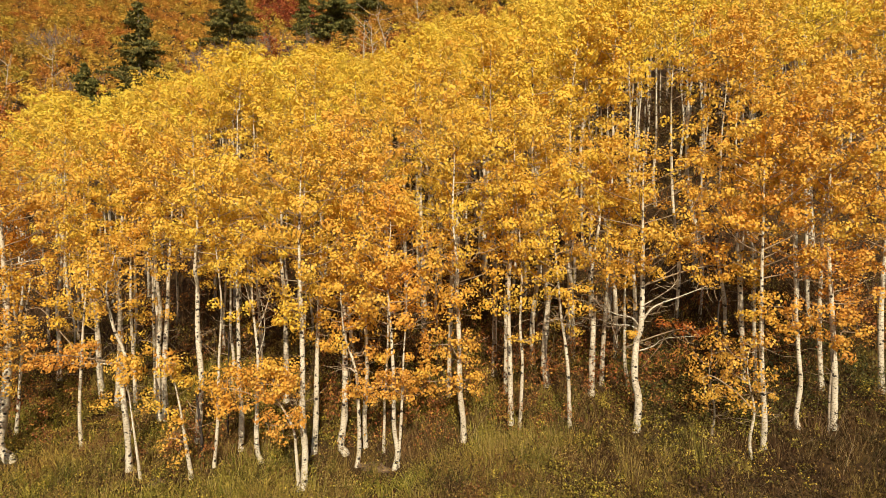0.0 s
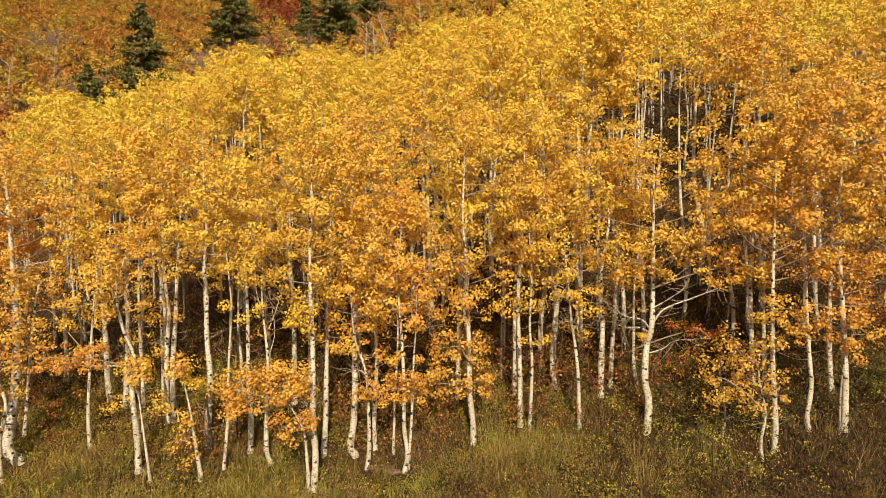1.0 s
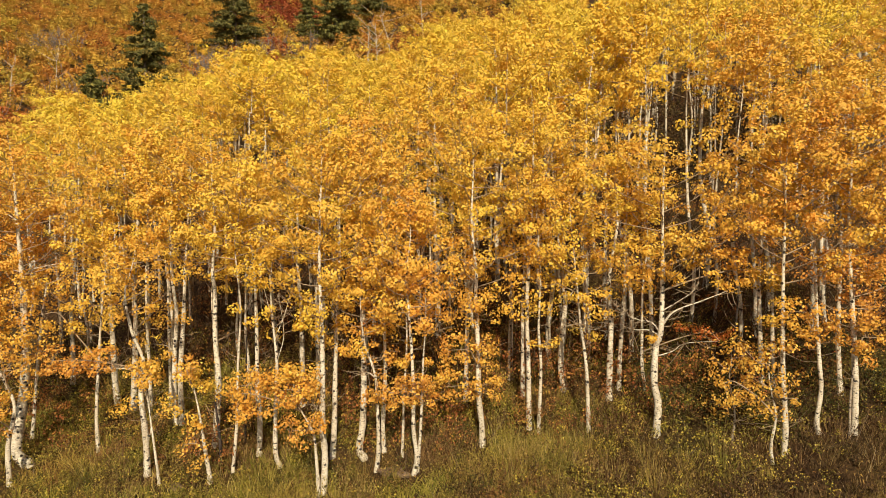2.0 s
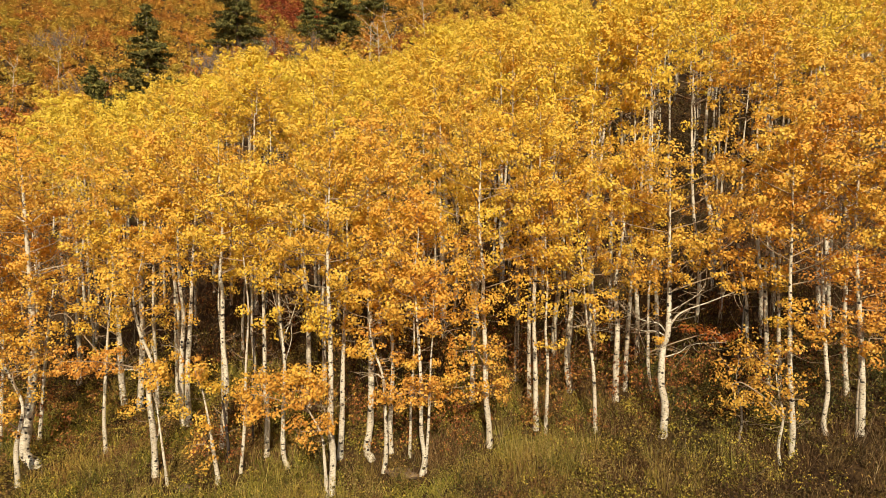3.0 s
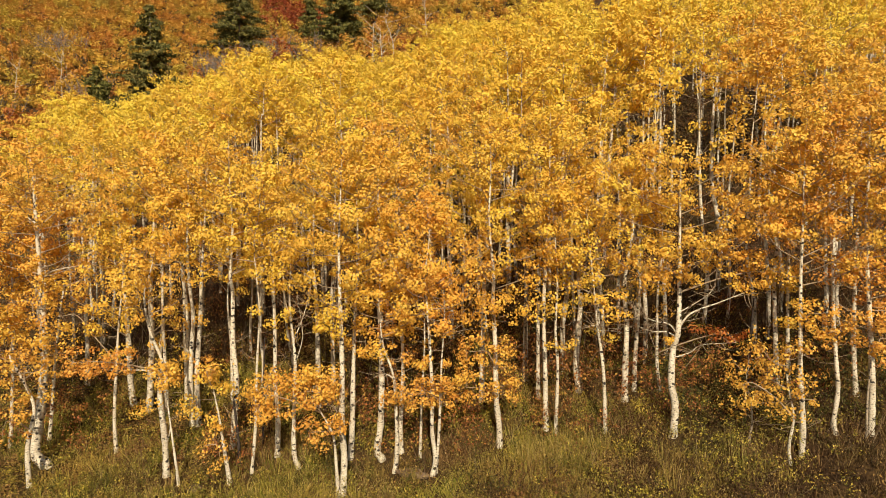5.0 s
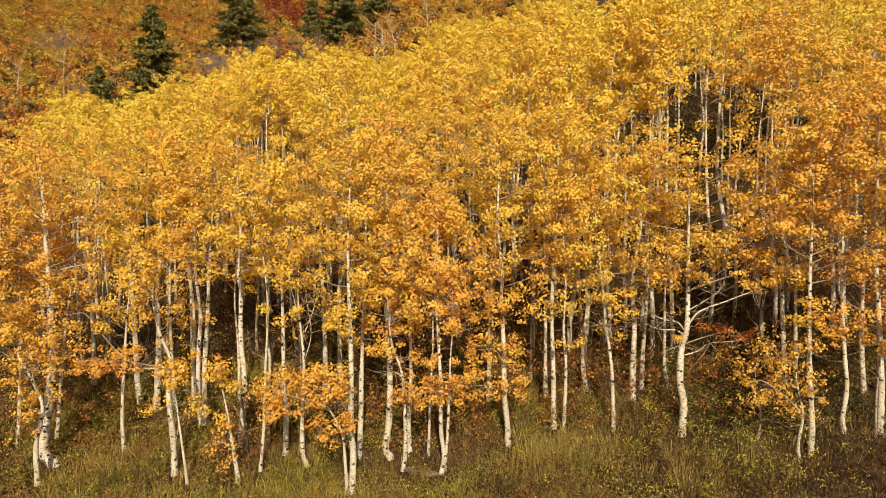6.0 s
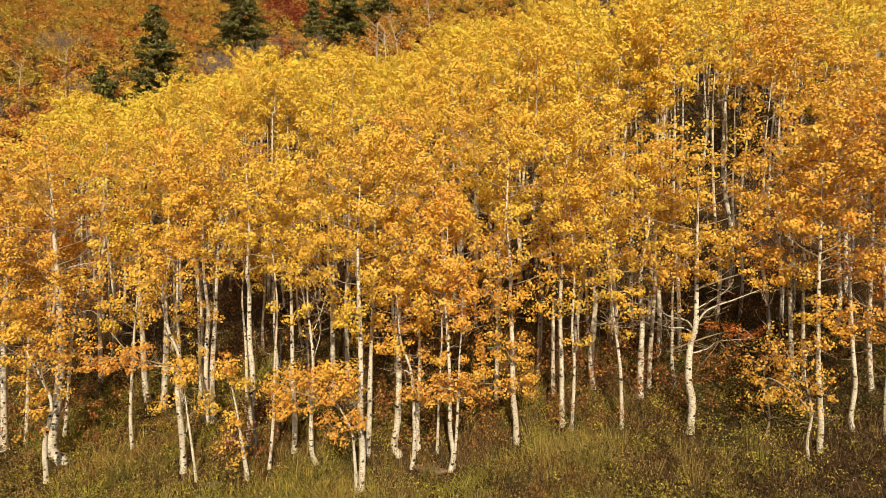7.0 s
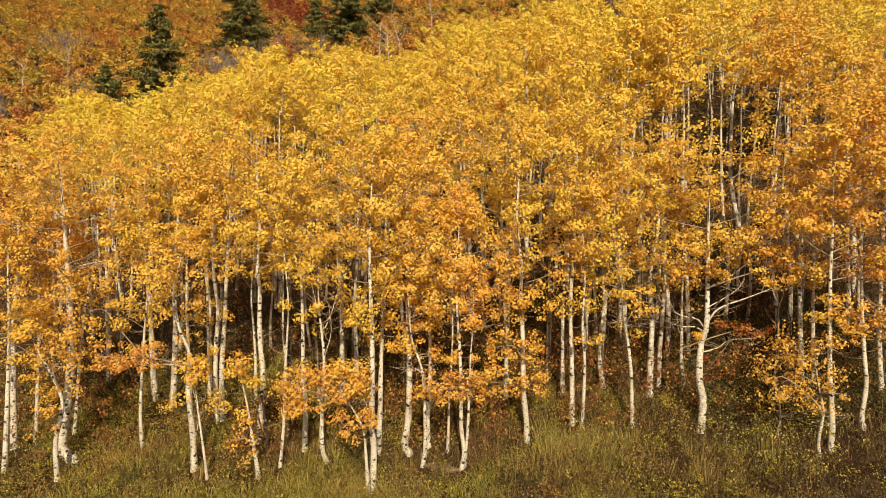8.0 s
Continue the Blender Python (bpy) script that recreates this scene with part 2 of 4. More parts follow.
class Tubes:
    """Collects tapering round stems for one mesh."""
    def __init__(self, sides):
        self.sides, self.v, self.f, self.n = sides, [], [], 0

    def add(self, line, radii):
        line, s = np.asarray(line, float), self.sides
        way = unit(np.gradient(line, axis=0))
        side = unit(np.cross(way, np.array([0.13, 0.97, 0.21])))
        up = np.cross(side, way)
        turn = np.arange(s) * 2 * math.pi / s
        ring = side[:, None] * np.cos(turn)[None, :, None] + up[:, None] * np.sin(turn)[None, :, None]
        self.v.append((line[:, None] + ring * np.asarray(radii)[:, None, None]).reshape(-1, 3))
        i, j = np.meshgrid(np.arange(len(line) - 1), np.arange(s), indexing="ij")
        k = (j + 1) % s
        self.f.append(np.stack([i * s + j, i * s + k, (i + 1) * s + k, (i + 1) * s + j], -1).reshape(-1, 4) + self.n)
        self.n += len(line) * s

    def mesh(self, name, mat, parent):
        return build(name, np.vstack(self.v), np.vstack(self.f), mat, parent, True)


def leaf_mesh(name, centres, outward, size, mat, parent, rng, sides=4, long=1.0, face_out=1.4):
    """One cupped blade at every centre, each loosely facing outward with its tip hanging."""
    n = len(centres)
    normal = unit(outward * face_out + rng.normal(0, 0.55, (n, 3)) + np.array([0, 0, 0.2]))
    tip = rng.normal(0, 0.7, (n, 3)) + np.array([0, 0, -0.6])
    tip = unit(tip - normal * (tip * normal).sum(1, keepdims=True))
    side = np.cross(normal, tip)
    s = (size * rng.uniform(0.7, 1.25, n))[:, None]
    if sides == 4:
        shape, ring = ((-0.5, 0, 0), (0, 0.47, 0.1), (0.55, 0, 0), (0, -0.47, 0.1)), (0, 3, 2, 1)
    else:
        shape, ring = ((-0.42, 0.46, 0.05), (-0.42, -0.46, 0.05), (0.66, 0, 0)), (0, 1, 2)
    v = np.stack([centres + s * (tip * u * long + side * w + normal * h) for u, w, h in shape], 1).reshape(-1, 3)
    f = np.arange(n)[:, None] * sides + np.array(ring)[None]
    return build(name, v, f, mat, parent)


# ---- ground ----
def soft(t, w):
    return w * np.logaddexp(0, t / w)


def ground_height(x, y):
    """The hillside: it climbs away from the eye, steeper the farther, and to the right."""
    x, y = np.asarray(x, float), np.asarray(y, float)
    z = 0.30 + 7.44 * np.tanh(x / 60) + 0.254 * (y - 18) + 0.08 * soft(y - 24, 3) + 0.12 * soft(y - 46, 6) + 0.1 * soft(y - 80, 8)
    for px, py, deep, wide in ((-1.5, 17.4, 0.30, 1.6), (1.5, 17.9, 0.20, 1.6), (-2.8, 16.7, 0.12, 1.0), (9.1, 16.0, 0.10, 2.0), (4.5, 17.8, 0.10, 1.0)):
        z = z - deep * np.exp(-((x - px) ** 2 + (y - py) ** 2) / wide)
    z = z - 0.45 * soft(y - 330, 30) + 0.254 * soft(-(y + 5), 6)
    return z


def ripple(x, y):
    return 0.05 * np.sin(1.7 * x + 0.6 * y) + 0.04 * np.sin(2.9 * y - 1.1 * x) + 0.03 * np.sin(5.1 * x + 3.7 * y)


def on_ground(x, y):
    return ground_height(x, y) + ripple(x, y)


def sheet(name, xs, ys, mat):
    gx, gy = np.meshgrid(xs, ys)
    v = np.stack([gx, gy, on_ground(gx, gy)], -1).reshape(-1, 3)
    w = len(xs)
    i, j = np.meshgrid(np.arange(len(ys) - 1), np.arange(w - 1), indexing="ij")
    a = i * w + j
    return build(name, v, np.stack([a, a + 1, a + w + 1, a + w], -1).reshape(-1, 4), mat, None, True)


xs = np.concatenate([np.linspace(-700, -40, 34)[:-1], np.linspace(-40, 40, 130)[:-1], np.linspace(40, 700, 34)])
ys = np.concatenate([np.linspace(-300, 8, 30)[:-1], np.linspace(8, 32, 70)[:-1], np.linspace(32, 130, 60)[:-1], np.linspace(130, 900, 40)])
tagged(sheet("ground", xs, ys, EARTH), "brown and olive hillside soil under grass and brush", "ground", kind="structure")


# ---- aspens ----
STEMS = {}


def trunk_line(tall, bends, rng):
    pts = [(0.0, 0.0, -0.35), (0.0, 0.0, 0.0)]
    for dx, z in bends:
        pts.append((dx, 0.04 * rng.normal(), z))
    dx, z = (bends[-1] if bends else (0.0, 0.0))
    before = bends[-2] if len(bends) > 1 else (0.0, 0.0)
    lean = np.clip((dx - before[0]) / max(z - before[1], 0.3), -0.25, 0.25) * 0.5
    y = pts[-1][1]
    left = tall - z
    for k in range(1, 4):
        dx, y = dx + lean * left / 3 + rng.normal(0, 0.07), y + rng.normal(0, 0.07)
        lean *= 0.6
        pts.append((dx, y, z + left * k / 3))
    return spline(pts, 6)


def along(line, z):
    return np.array([np.interp(z, line[:, 2], line[:, 0]), np.interp(z, line[:, 2], line[:, 1]), z])


def clumps(rng, centres, radii, each, core):
    """Leaves gathered into puffs: places and the way each faces."""
    n = len(centres) * each
    which = np.repeat(np.arange(len(centres)), each)
    way = unit(rng.normal(0, 1, (n, 3)))
    dist = rng.uniform(0.1, 1.0, n) ** 0.33
    place = centres[which] + way * (np.asarray(radii)[which] * dist)[:, None] * np.array([1, 1, 0.72])
    out = unit(way * 1.6 + unit(place - core) + np.array([0, 0, 0.3]))
    return place, out


def crown_parts(root, line, tall, crown_from, spread, mat, rng, boughs, each, size, fine, split, sides=4):
    """Boughs, twigs and leaf puffs. split: every bough a part of its own."""
    joined, twigs, centres = Tubes(3), Tubes(3), []
    for i in range(boughs):
        u = (i + rng.uniform(0.1, 0.9)) / boughs
        h = crown_from + (tall - crown_from) * 0.97 * u
        around = i * 2.4 + rng.uniform(-0.5, 0.5)
        reach = spread * (0.35 + 1.05 * math.sin(math.pi * min(1, 0.18 + 0.80 * u)) ** 0.8) * rng.uniform(0.65, 1.15) * (0.62 if u > 0.8 else 1)
        rise = reach * rng.uniform(0.3, 0.85)
        a = along(line, h * 0.985)
        flat = np.array([math.cos(around), math.sin(around), 0.0])
        b = a + flat * reach * 0.5 + np.array([0, 0, rise * 0.3]) + rng.normal(0, 0.07, 3)
        c = a + flat * reach + np.array([0, 0, rise])
        path = spline([a, b, c], 4)
        r0 = 0.016 * (1 - 0.6 * u) + 0.005
        if split:
            one = Tubes(4)
            one.add(path, np.linspace(r0, 0.003, len(path)))
            one.mesh("branch", TWIG, root)
        else:
            joined.add(path[::2], np.linspace(r0, 0.003, len(path[::2])))
        for t in np.linspace(0.55, 1.0, max(2, int(1.0 + reach * 1.35))):
            k = t * (len(path) - 1)
            p = path[int(k)] + (path[min(int(k) + 1, len(path) - 1)] - path[int(k)]) * (k % 1)
            q = p + rng.normal(0, 0.16, 3) + np.array([0, 0, 0.05])
            centres.append(q)
            if fine:
                twigs.add(np.array([path[int(k * 0.7)], (path[int(k * 0.7)] + q) / 2 + rng.normal(0, 0.03, 3), q]), [0.005, 0.004, 0.002])
    for k in range(11):
        h = crown_from * rng.uniform(0.45, 1.02)
        a, turn, reach = along(line, h), rng.uniform(0, 6.28), rng.uniform(0.25, 0.85)
        d = np.array([math.cos(turn), math.sin(turn), rng.uniform(-0.2, 0.5)]) * reach
        (twigs if split else joined).add(np.array([a, a + d * 0.5 + rng.normal(0, 0.05, 3), a + d + np.array([0, 0, 0.12])]), [0.009, 0.006, 0.003])
        if split and h > 0.62 * crown_from and k % 2:
            centres.append(a + d + np.array([0, 0, 0.12]))
    for t in np.linspace(0.22, 1.0, max(3, int((tall - crown_from) / 0.34))):
        near = along(line, crown_from + (tall - crown_from) * t)
        centres.append(near + rng.normal(0, 0.30 * (1.1 - t) + 0.05, 3))
    centres = np.array(centres)
    core = centres.mean(0)
    place, out = clumps(rng, centres, rng.uniform(0.17, 0.38, len(centres)), each, core)
    for t, name in ((joined, "bough_tangle"), (twigs, "twig_tangle")):
        if t.n:
            tagged(t.mesh(name, TWIG, root), kind="stuff")
    leaf_mesh("crown", place, out, size, mat, root, rng, sides, face_out=2.0)


WORDS = {"gold leaves": "golden yellow", "honey leaves": "honey gold", "amber leaves": "orange amber", "copper leaves": "copper orange", "russet leaves": "russet red"}


def aspen(x, y, tall, girth, crown_from, spread, mat, bends, boughs=None, each=68, size=0.070, fine=True, bark=None):
    rng = np.random.default_rng(int(abs(x) * 977 + y * 131))
    boughs = boughs or int(9 + 3.0 * (tall - crown_from) * spread ** 0.7)
    root = new("aspen")
    root.location = (x, y, float(on_ground(x, y)))
    girth *= 1.1
    line = trunk_line(tall, bends, rng)
    u = np.clip(line[:, 2] / tall, 0, 1)
    radii = rng.uniform(0.9, 1.1, len(u)) * girth / 2 * (1.0 - 0.95 * u ** 1.1) + girth * 0.09 * np.exp(-np.maximum(line[:, 2], 0) / 0.18)
    stem = Tubes(10)
    stem.add(line, radii)
    stem.mesh("trunk", bark or (BARK if girth > 0.085 else DULL_BARK), root)
    crown_parts(root, line, tall, crown_from, spread, mat, rng, boughs, each, size, fine, True)
    kind = "slender" if girth < 0.12 else "tall" if tall > 8 else "young"
    STEMS[root.name] = line
    tagged(root, f"{kind} aspen, white black-marked trunk, {WORDS[mat.name]} leaves", "aspen tree", "aspens on the slope")
    return root


def stem_at(tree, z):
    return float(along(STEMS[tree.name], z)[0])


def limb(tree, points, radius):
    """A bare pale limb with a few fine side twigs."""
    rng = np.random.default_rng(int(abs(points[-1][0]) * 1000) + 3)
    pts = [(dx, rng.normal(0, 0.04) - 0.12 * k, z) for k, (dx, z) in enumerate(points)]
    pts[0] = (stem_at(tree, points[0][1]), 0.0, points[0][1])
    line = spline(pts, 5)
    t = Tubes(7)
    t.add(line, np.linspace(radius * 0.9, radius * 0.16, len(line)))
    ob = t.mesh("limb", BARK, tree)
    t = Tubes(4)
    for k in range(14):
        a = line[rng.integers(len(line) // 3, len(line))]
        d = rng.normal(0, 1, 3) * np.array([0.36, 0.25, 0.26]) + np.array([0, 0, 0.12])
        t.add(spline([a, a + d * 0.5 + rng.normal(0, 0.04, 3), a + d], 3), np.linspace(0.009, 0.003, 7))
    tagged(t.mesh("twig_tangle", TWIG, ob), kind="stuff")


def spray(tree, z0, dx, dz, wide, high, mat, n):
    """A low leafy bough: a limb out of the trunk and flat puffs of leaves along it."""
    rng = np.random.default_rng(int(abs(dx) * 1000 + dz * 77))
    start = np.array([stem_at(tree, z0), 0.0, z0])
    centre = np.array([dx, -0.35, dz])
    t, fine = Tubes(6), Tubes(3)
    far = centre + np.array([math.copysign(wide * 0.6, dx - start[0]), -0.1, 0.0])
    line = spline([start, (start + centre) / 2 + np.array([0, -0.1, 0.08]), centre, far], 5)
    t.add(line, np.linspace(0.026, 0.007, len(line)))
    n = int(n * 1.15)
    spots = centre + rng.uniform(-1, 1, (n, 3)) * np.array([wide * 0.92, max(0.35, wide * 0.5), high * 0.8])
    for q in spots:
        a = line[np.argmin(((line - q) ** 2).sum(1))]
        fine.add(np.array([a, (a + q) / 2 + rng.normal(0, 0.04, 3), q]), [0.006, 0.005, 0.002])
    ob = t.mesh("low_bough", TWIG, tree)
    tagged(fine.mesh("twig_tangle", TWIG, ob), kind="stuff")
    place, out = clumps(rng, spots, rng.uniform(0.14, 0.27, n), 32, centre)
    leaf_mesh("low_leaves", place, out, 0.070, mat, ob, rng, face_out=1.8)


tree = aspen(-12.42, 18.38, 5.2, 0.15, 3.2, 1.01, AMBER, ((-0.01, 1.23), (0.2, 2.42), (-0.15, 3.43), (-0.49, 3.93)))
spray(tree, 2.75, 0.22, 3.55, 0.80, 0.86, COPPER, 22)
spray(tree, 1.74, -0.06, 2.16, 0.41, 0.74, COPPER, 8)
tree = aspen(-12.50, 19.30, 10.2, 0.31, 5.35, 1.9, AMBER, ((-0.29, 0.47), (-0.11, 1.9), (0.02, 3.13), (0.04, 5.06), (-0.04, 8.01)))
limb(tree, ((0.01, 5.76), (0.5, 6.07), (1.37, 6.25)), 0.034)
limb(tree, ((-0.02, 7.4), (0.38, 7.66), (1.26, 8.31)), 0.026)
limb(tree, ((-0.02, 7.49), (-0.3, 7.75), (-0.81, 8.09)), 0.026)
spray(tree, 4.01, -0.09, 5.15, 0.90, 0.95, AMBER, 36)
aspen(-14.44, 20.52, 8.2, 0.11, 4.65, 1.23, AMBER, ((0.09, 1.42),))
tree = aspen(-13.32, 20.82, 8.0, 0.11, 4.8, 1.12, AMBER, ((0.13, 1.11), (0.24, 2.64), (0.46, 4.15)))
spray(tree, 3.4, 0.57, 3.02, 0.46, 0.56, COPPER, 6)
tree = aspen(-10.48, 19.65, 7.2, 0.11, 4.0, 1.12, HONEY, ((-0.02, 1.09), (0.06, 2.71)))
spray(tree, 2.89, -0.9, 4.41, 0.70, 0.61, AMBER, 8)
tree = aspen(-11.25, 22.40, 9.3, 0.20, 5.15, 1.46, HONEY, ((-0.1, 0.56), (-0.15, 2.4), (-0.2, 3.62)))
spray(tree, 2.4, -0.77, 2.96, 0.75, 0.55, HONEY, 9)
tree = aspen(-10.41, 21.80, 10, 0.21, 4.95, 1.68, HONEY, ((0.05, 0.79), (0.15, 2.58), (0.16, 4.56), (0.34, 6.9)))
spray(tree, 2.58, 0.81, 2.93, 0.49, 0.73, HONEY, 8)
tree = aspen(-8.26, 18.20, 6.6, 0.18, 4.3, 1.01, AMBER, ((-0.0, 1.18), (-0.14, 2.52), (-0.1, 3.35), (-0.36, 4.18), (-0.5, 5.25)))
limb(tree, ((-0.19, 2.98), (-0.44, 3.15), (-0.93, 3.2), (-1.5, 3.22)), 0.041)
limb(tree, ((-0.01, 0.84), (0.21, 1.68), (-0.1, 3.35)), 0.024)
spray(tree, 3.1, -1.72, 3.46, 1.11, 0.46, COPPER, 36)
aspen(-7.68, 17.66, 3.4, 0.08, 2.8, 0.2, AMBER, ((-0.09, 0.95), (-0.23, 1.93), (-0.3, 2.9)), boughs=3)
tree = aspen(-8.49, 20.75, 9.2, 0.17, 5.15, 1.46, HONEY, ((-0.03, 1.14), (0.01, 2.47), (0.08, 3.6), (-0.03, 4.73)))
limb(tree, ((0.01, 2.38), (-0.23, 2.62), (-0.56, 2.7)), 0.028)
aspen(-8.25, 20.70, 9.0, 0.18, 5.15, 1.34, HONEY, ((-0.03, 0.96), (-0.01, 2.0), (0.1, 3.6), (0.17, 5.09)))
aspen(-9.20, 22.02, 8.6, 0.12, 5.15, 1.12, HONEY, ((0.0, 0.93),))
tree = aspen(-6.13, 17.40, 3.2, 0.12, 2.6, 0.3, AMBER, ((-0.14, 0.93), (-0.28, 1.89), (-0.48, 2.82)), boughs=3)
spray(tree, 2.69, -0.44, 3.29, 0.40, 0.35, COPPER, 6)
spray(tree, 0.93, -0.3, 1.21, 0.35, 0.74, COPPER, 8)
aspen(-6.62, 19.15, 9.6, 0.19, 5.35, 1.68, AMBER, ((0.09, 0.92), (0.16, 1.97), (0.08, 3.37), (0.08, 4.76), (0.03, 5.36)))
aspen(-5.59, 17.67, 8.6, 0.09, 5.35, 1.12, HONEY, ((0.12, 1.34), (0.21, 3.13), (0.28, 4.57), (0.25, 5.53)))
tree = aspen(-5.02, 18.31, 8.7, 0.15, 5.55, 1.30, HONEY, ((0.03, 1.22), (-0.02, 2.23), (-0.03, 3.56), (-0.06, 5.22), (-0.18, 6.7)))
limb(tree, ((-0.19, 6.04), (-0.42, 6.37), (-0.61, 6.57)), 0.025)
limb(tree, ((-0.1, 5.72), (0.12, 6.21), (0.24, 6.54)), 0.025)
spray(tree, 2.73, -0.18, 2.23, 0.49, 0.65, COPPER, 10)
tree = aspen(-4.28, 17.80, 6.6, 0.13, 5.2, 0.5, HONEY, ((-0.12, 0.44), (-0.14, 1.59), (-0.04, 3.06), (-0.17, 4.36)), boughs=7)
limb(tree, ((-0.07, 4.03), (-0.26, 4.68), (-0.44, 5.64)), 0.024)
limb(tree, ((-0.06, 3.71), (0.22, 4.44), (0.47, 5.32)), 0.020)
limb(tree, ((-0.04, 3.06), (0.18, 3.87), (0.07, 5.0)), 0.016)
tree = aspen(-2.94, 16.60, 3.4, 0.10, 2.6, 0.5, AMBER, ((-0.06, 1.05), (-0.13, 1.66), (-0.43, 2.27), (-0.65, 2.58)), boughs=7)
limb(tree, ((0.14, 1.89), (-0.01, 2.35), (-0.2, 2.58)), 0.015)
spray(tree, 2.27, -1.68, 2.84, 0.72, 0.78, COPPER, 38)
spray(tree, 2.35, -0.57, 2.94, 0.67, 0.53, COPPER, 28)
spray(tree, 1.66, -0.21, 1.89, 0.74, 0.49, COPPER, 16)
tree = aspen(-2.84, 16.70, 9.3, 0.18, 4.95, 1.45, HONEY, ((0.04, 0.97), (-0.01, 1.9), (0.02, 3.27), (-0.0, 4.64), (-0.04, 5.85)))
spray(tree, 4.64, -0.15, 4.87, 0.40, 0.67, HONEY, 14)
tree = aspen(-2.83, 18.10, 9.2, 0.16, 5.15, 1.34, HONEY, ((0.06, 1.07), (0.1, 2.57), (0.16, 4.05)))
spray(tree, 3.39, 0.26, 3.51, 0.42, 0.53, HONEY, 9)
tree = aspen(-1.90, 18.00, 9.7, 0.19, 4.75, 1.68, AMBER, ((-0.14, 0.27), (-0.04, 1.02), (-0.0, 2.5), (-0.03, 3.98), (-0.02, 5.11)))
spray(tree, 3.32, 0.09, 3.61, 0.44, 0.44, COPPER, 8)
spray(tree, 4.63, -0.02, 4.79, 0.56, 0.64, AMBER, 12)
tree = aspen(-1.49, 17.40, 5.6, 0.12, 3.9, 1.01, AMBER, ((0.05, 0.35), (0.07, 1.0), (0.04, 1.96), (-0.02, 2.75), (-0.3, 3.55)))
limb(tree, ((-0.05, 2.6), (-0.17, 2.79), (-0.36, 2.75)), 0.031)
spray(tree, 2.6, 0.09, 2.28, 0.39, 0.39, COPPER, 8)
tree = aspen(-1.34, 18.18, 9.3, 0.13, 5.05, 1.34, HONEY, ((-0.03, 0.84), (0.04, 2.51), (-0.0, 3.83), (-0.03, 4.49)))
spray(tree, 2.84, -0.04, 2.82, 0.32, 0.34, COPPER, 6)
spray(tree, 4.81, 0.05, 5.14, 0.57, 0.65, HONEY, 14)
tree = aspen(-0.42, 17.00, 7.6, 0.12, 3.8, 1.46, AMBER, ((0.08, 0.48), (-0.01, 1.26), (-0.01, 2.36), (-0.07, 3.6), (-0.13, 4.52)))
spray(tree, 2.2, -0.14, 2.4, 0.80, 0.56, COPPER, 34)
aspen(-0.33, 17.08, 5.4, 0.09, 3.8, 0.9, AMBER, ((0.08, 1.04), (0.13, 2.14), (0.16, 3.08)))
aspen(-0.79, 17.82, 7, 0.08, 4, 1.01, HONEY, ((0.03, 0.99), (0.04, 1.64)))
tree = aspen(1.50, 17.90, 9.4, 0.16, 4.55, 1.68, AMBER, ((-0.02, 0.65), (-0.11, 1.48), (-0.14, 2.95), (-0.2, 4.24), (-0.2, 5.05)))
limb(tree, ((-0.15, 5.05), (-0.52, 5.29), (-1.05, 5.45)), 0.020)
spray(tree, 2.29, -0.43, 2.87, 0.88, 0.56, COPPER, 28)
spray(tree, 1.48, -0.49, 1.85, 0.98, 0.52, COPPER, 28)
spray(tree, 3.6, -0.32, 4.0, 0.76, 0.56, AMBER, 24)
tree = aspen(2.89, 18.30, 9.2, 0.15, 4.95, 1.57, HONEY, ((-0.01, 1.09), (-0.03, 1.92), (-0.08, 3.25), (-0.08, 4.25)))
spray(tree, 3.59, -0.49, 3.71, 0.41, 0.45, HONEY, 9)
spray(tree, 4.25, -0.21, 4.74, 0.61, 0.65, HONEY, 16)
tree = aspen(3.13, 18.05, 7.4, 0.10, 4.2, 1.12, HONEY, ((0.04, 1.03), (0.06, 2.02), (-0.01, 3.01)))
spray(tree, 2.35, 0.08, 2.6, 0.43, 0.27, HONEY, 5)
tree = aspen(4.22, 19.90, 8.2, 0.20, 4.95, 1.57, HONEY, ((-0.1, 0.78), (-0.09, 1.68), (0.0, 2.77), (-0.04, 3.3)))
limb(tree, ((0.0, 2.77), (0.27, 3.21), (0.39, 3.48)), 0.027)
spray(tree, 3.13, -0.14, 3.89, 0.67, 0.67, HONEY, 18)
tree = aspen(4.51, 17.80, 6.8, 0.11, 3.8, 1.34, HONEY, ((-0.01, 0.67), (-0.08, 1.81), (-0.17, 2.62), (-0.25, 3.11)))
limb(tree, ((-0.22, 3.02), (-0.41, 3.11), (-0.57, 3.07)), 0.016)
limb(tree, ((-0.17, 2.94), (0.23, 2.98), (0.48, 3.3)), 0.016)
spray(tree, 3.02, 0.06, 3.67, 0.43, 0.48, HONEY, 10)
aspen(5.43, 19.10, 7.4, 0.19, 5.0, 1.12, HONEY, ((0.02, 1.21), (0.04, 2.43), (-0.05, 3.64), (0.16, 5.35)))
aspen(5.86, 19.55, 6.9, 0.14, 4.8, 1.01, HONEY, ((0.02, 0.93), (0.09, 2.18), (0.12, 3.41)))
tree = aspen(6.22, 17.15, 7.8, 0.20, 3.9, 2.13, AMBER, ((0.03, 0.83), (-0.08, 1.46), (-0.05, 2.4), (0.05, 2.94), (0.1, 4.41)))
limb(tree, ((0.08, 2.9), (0.38, 3.39), (1.04, 3.7), (1.69, 3.98)), 0.038)
limb(tree, ((0.01, 2.83), (-0.23, 3.11), (-0.73, 3.24), (-1.32, 3.61)), 0.027)
limb(tree, ((0.01, 2.74), (-0.29, 2.9), (-0.72, 2.93), (-1.16, 3.11)), 0.023)
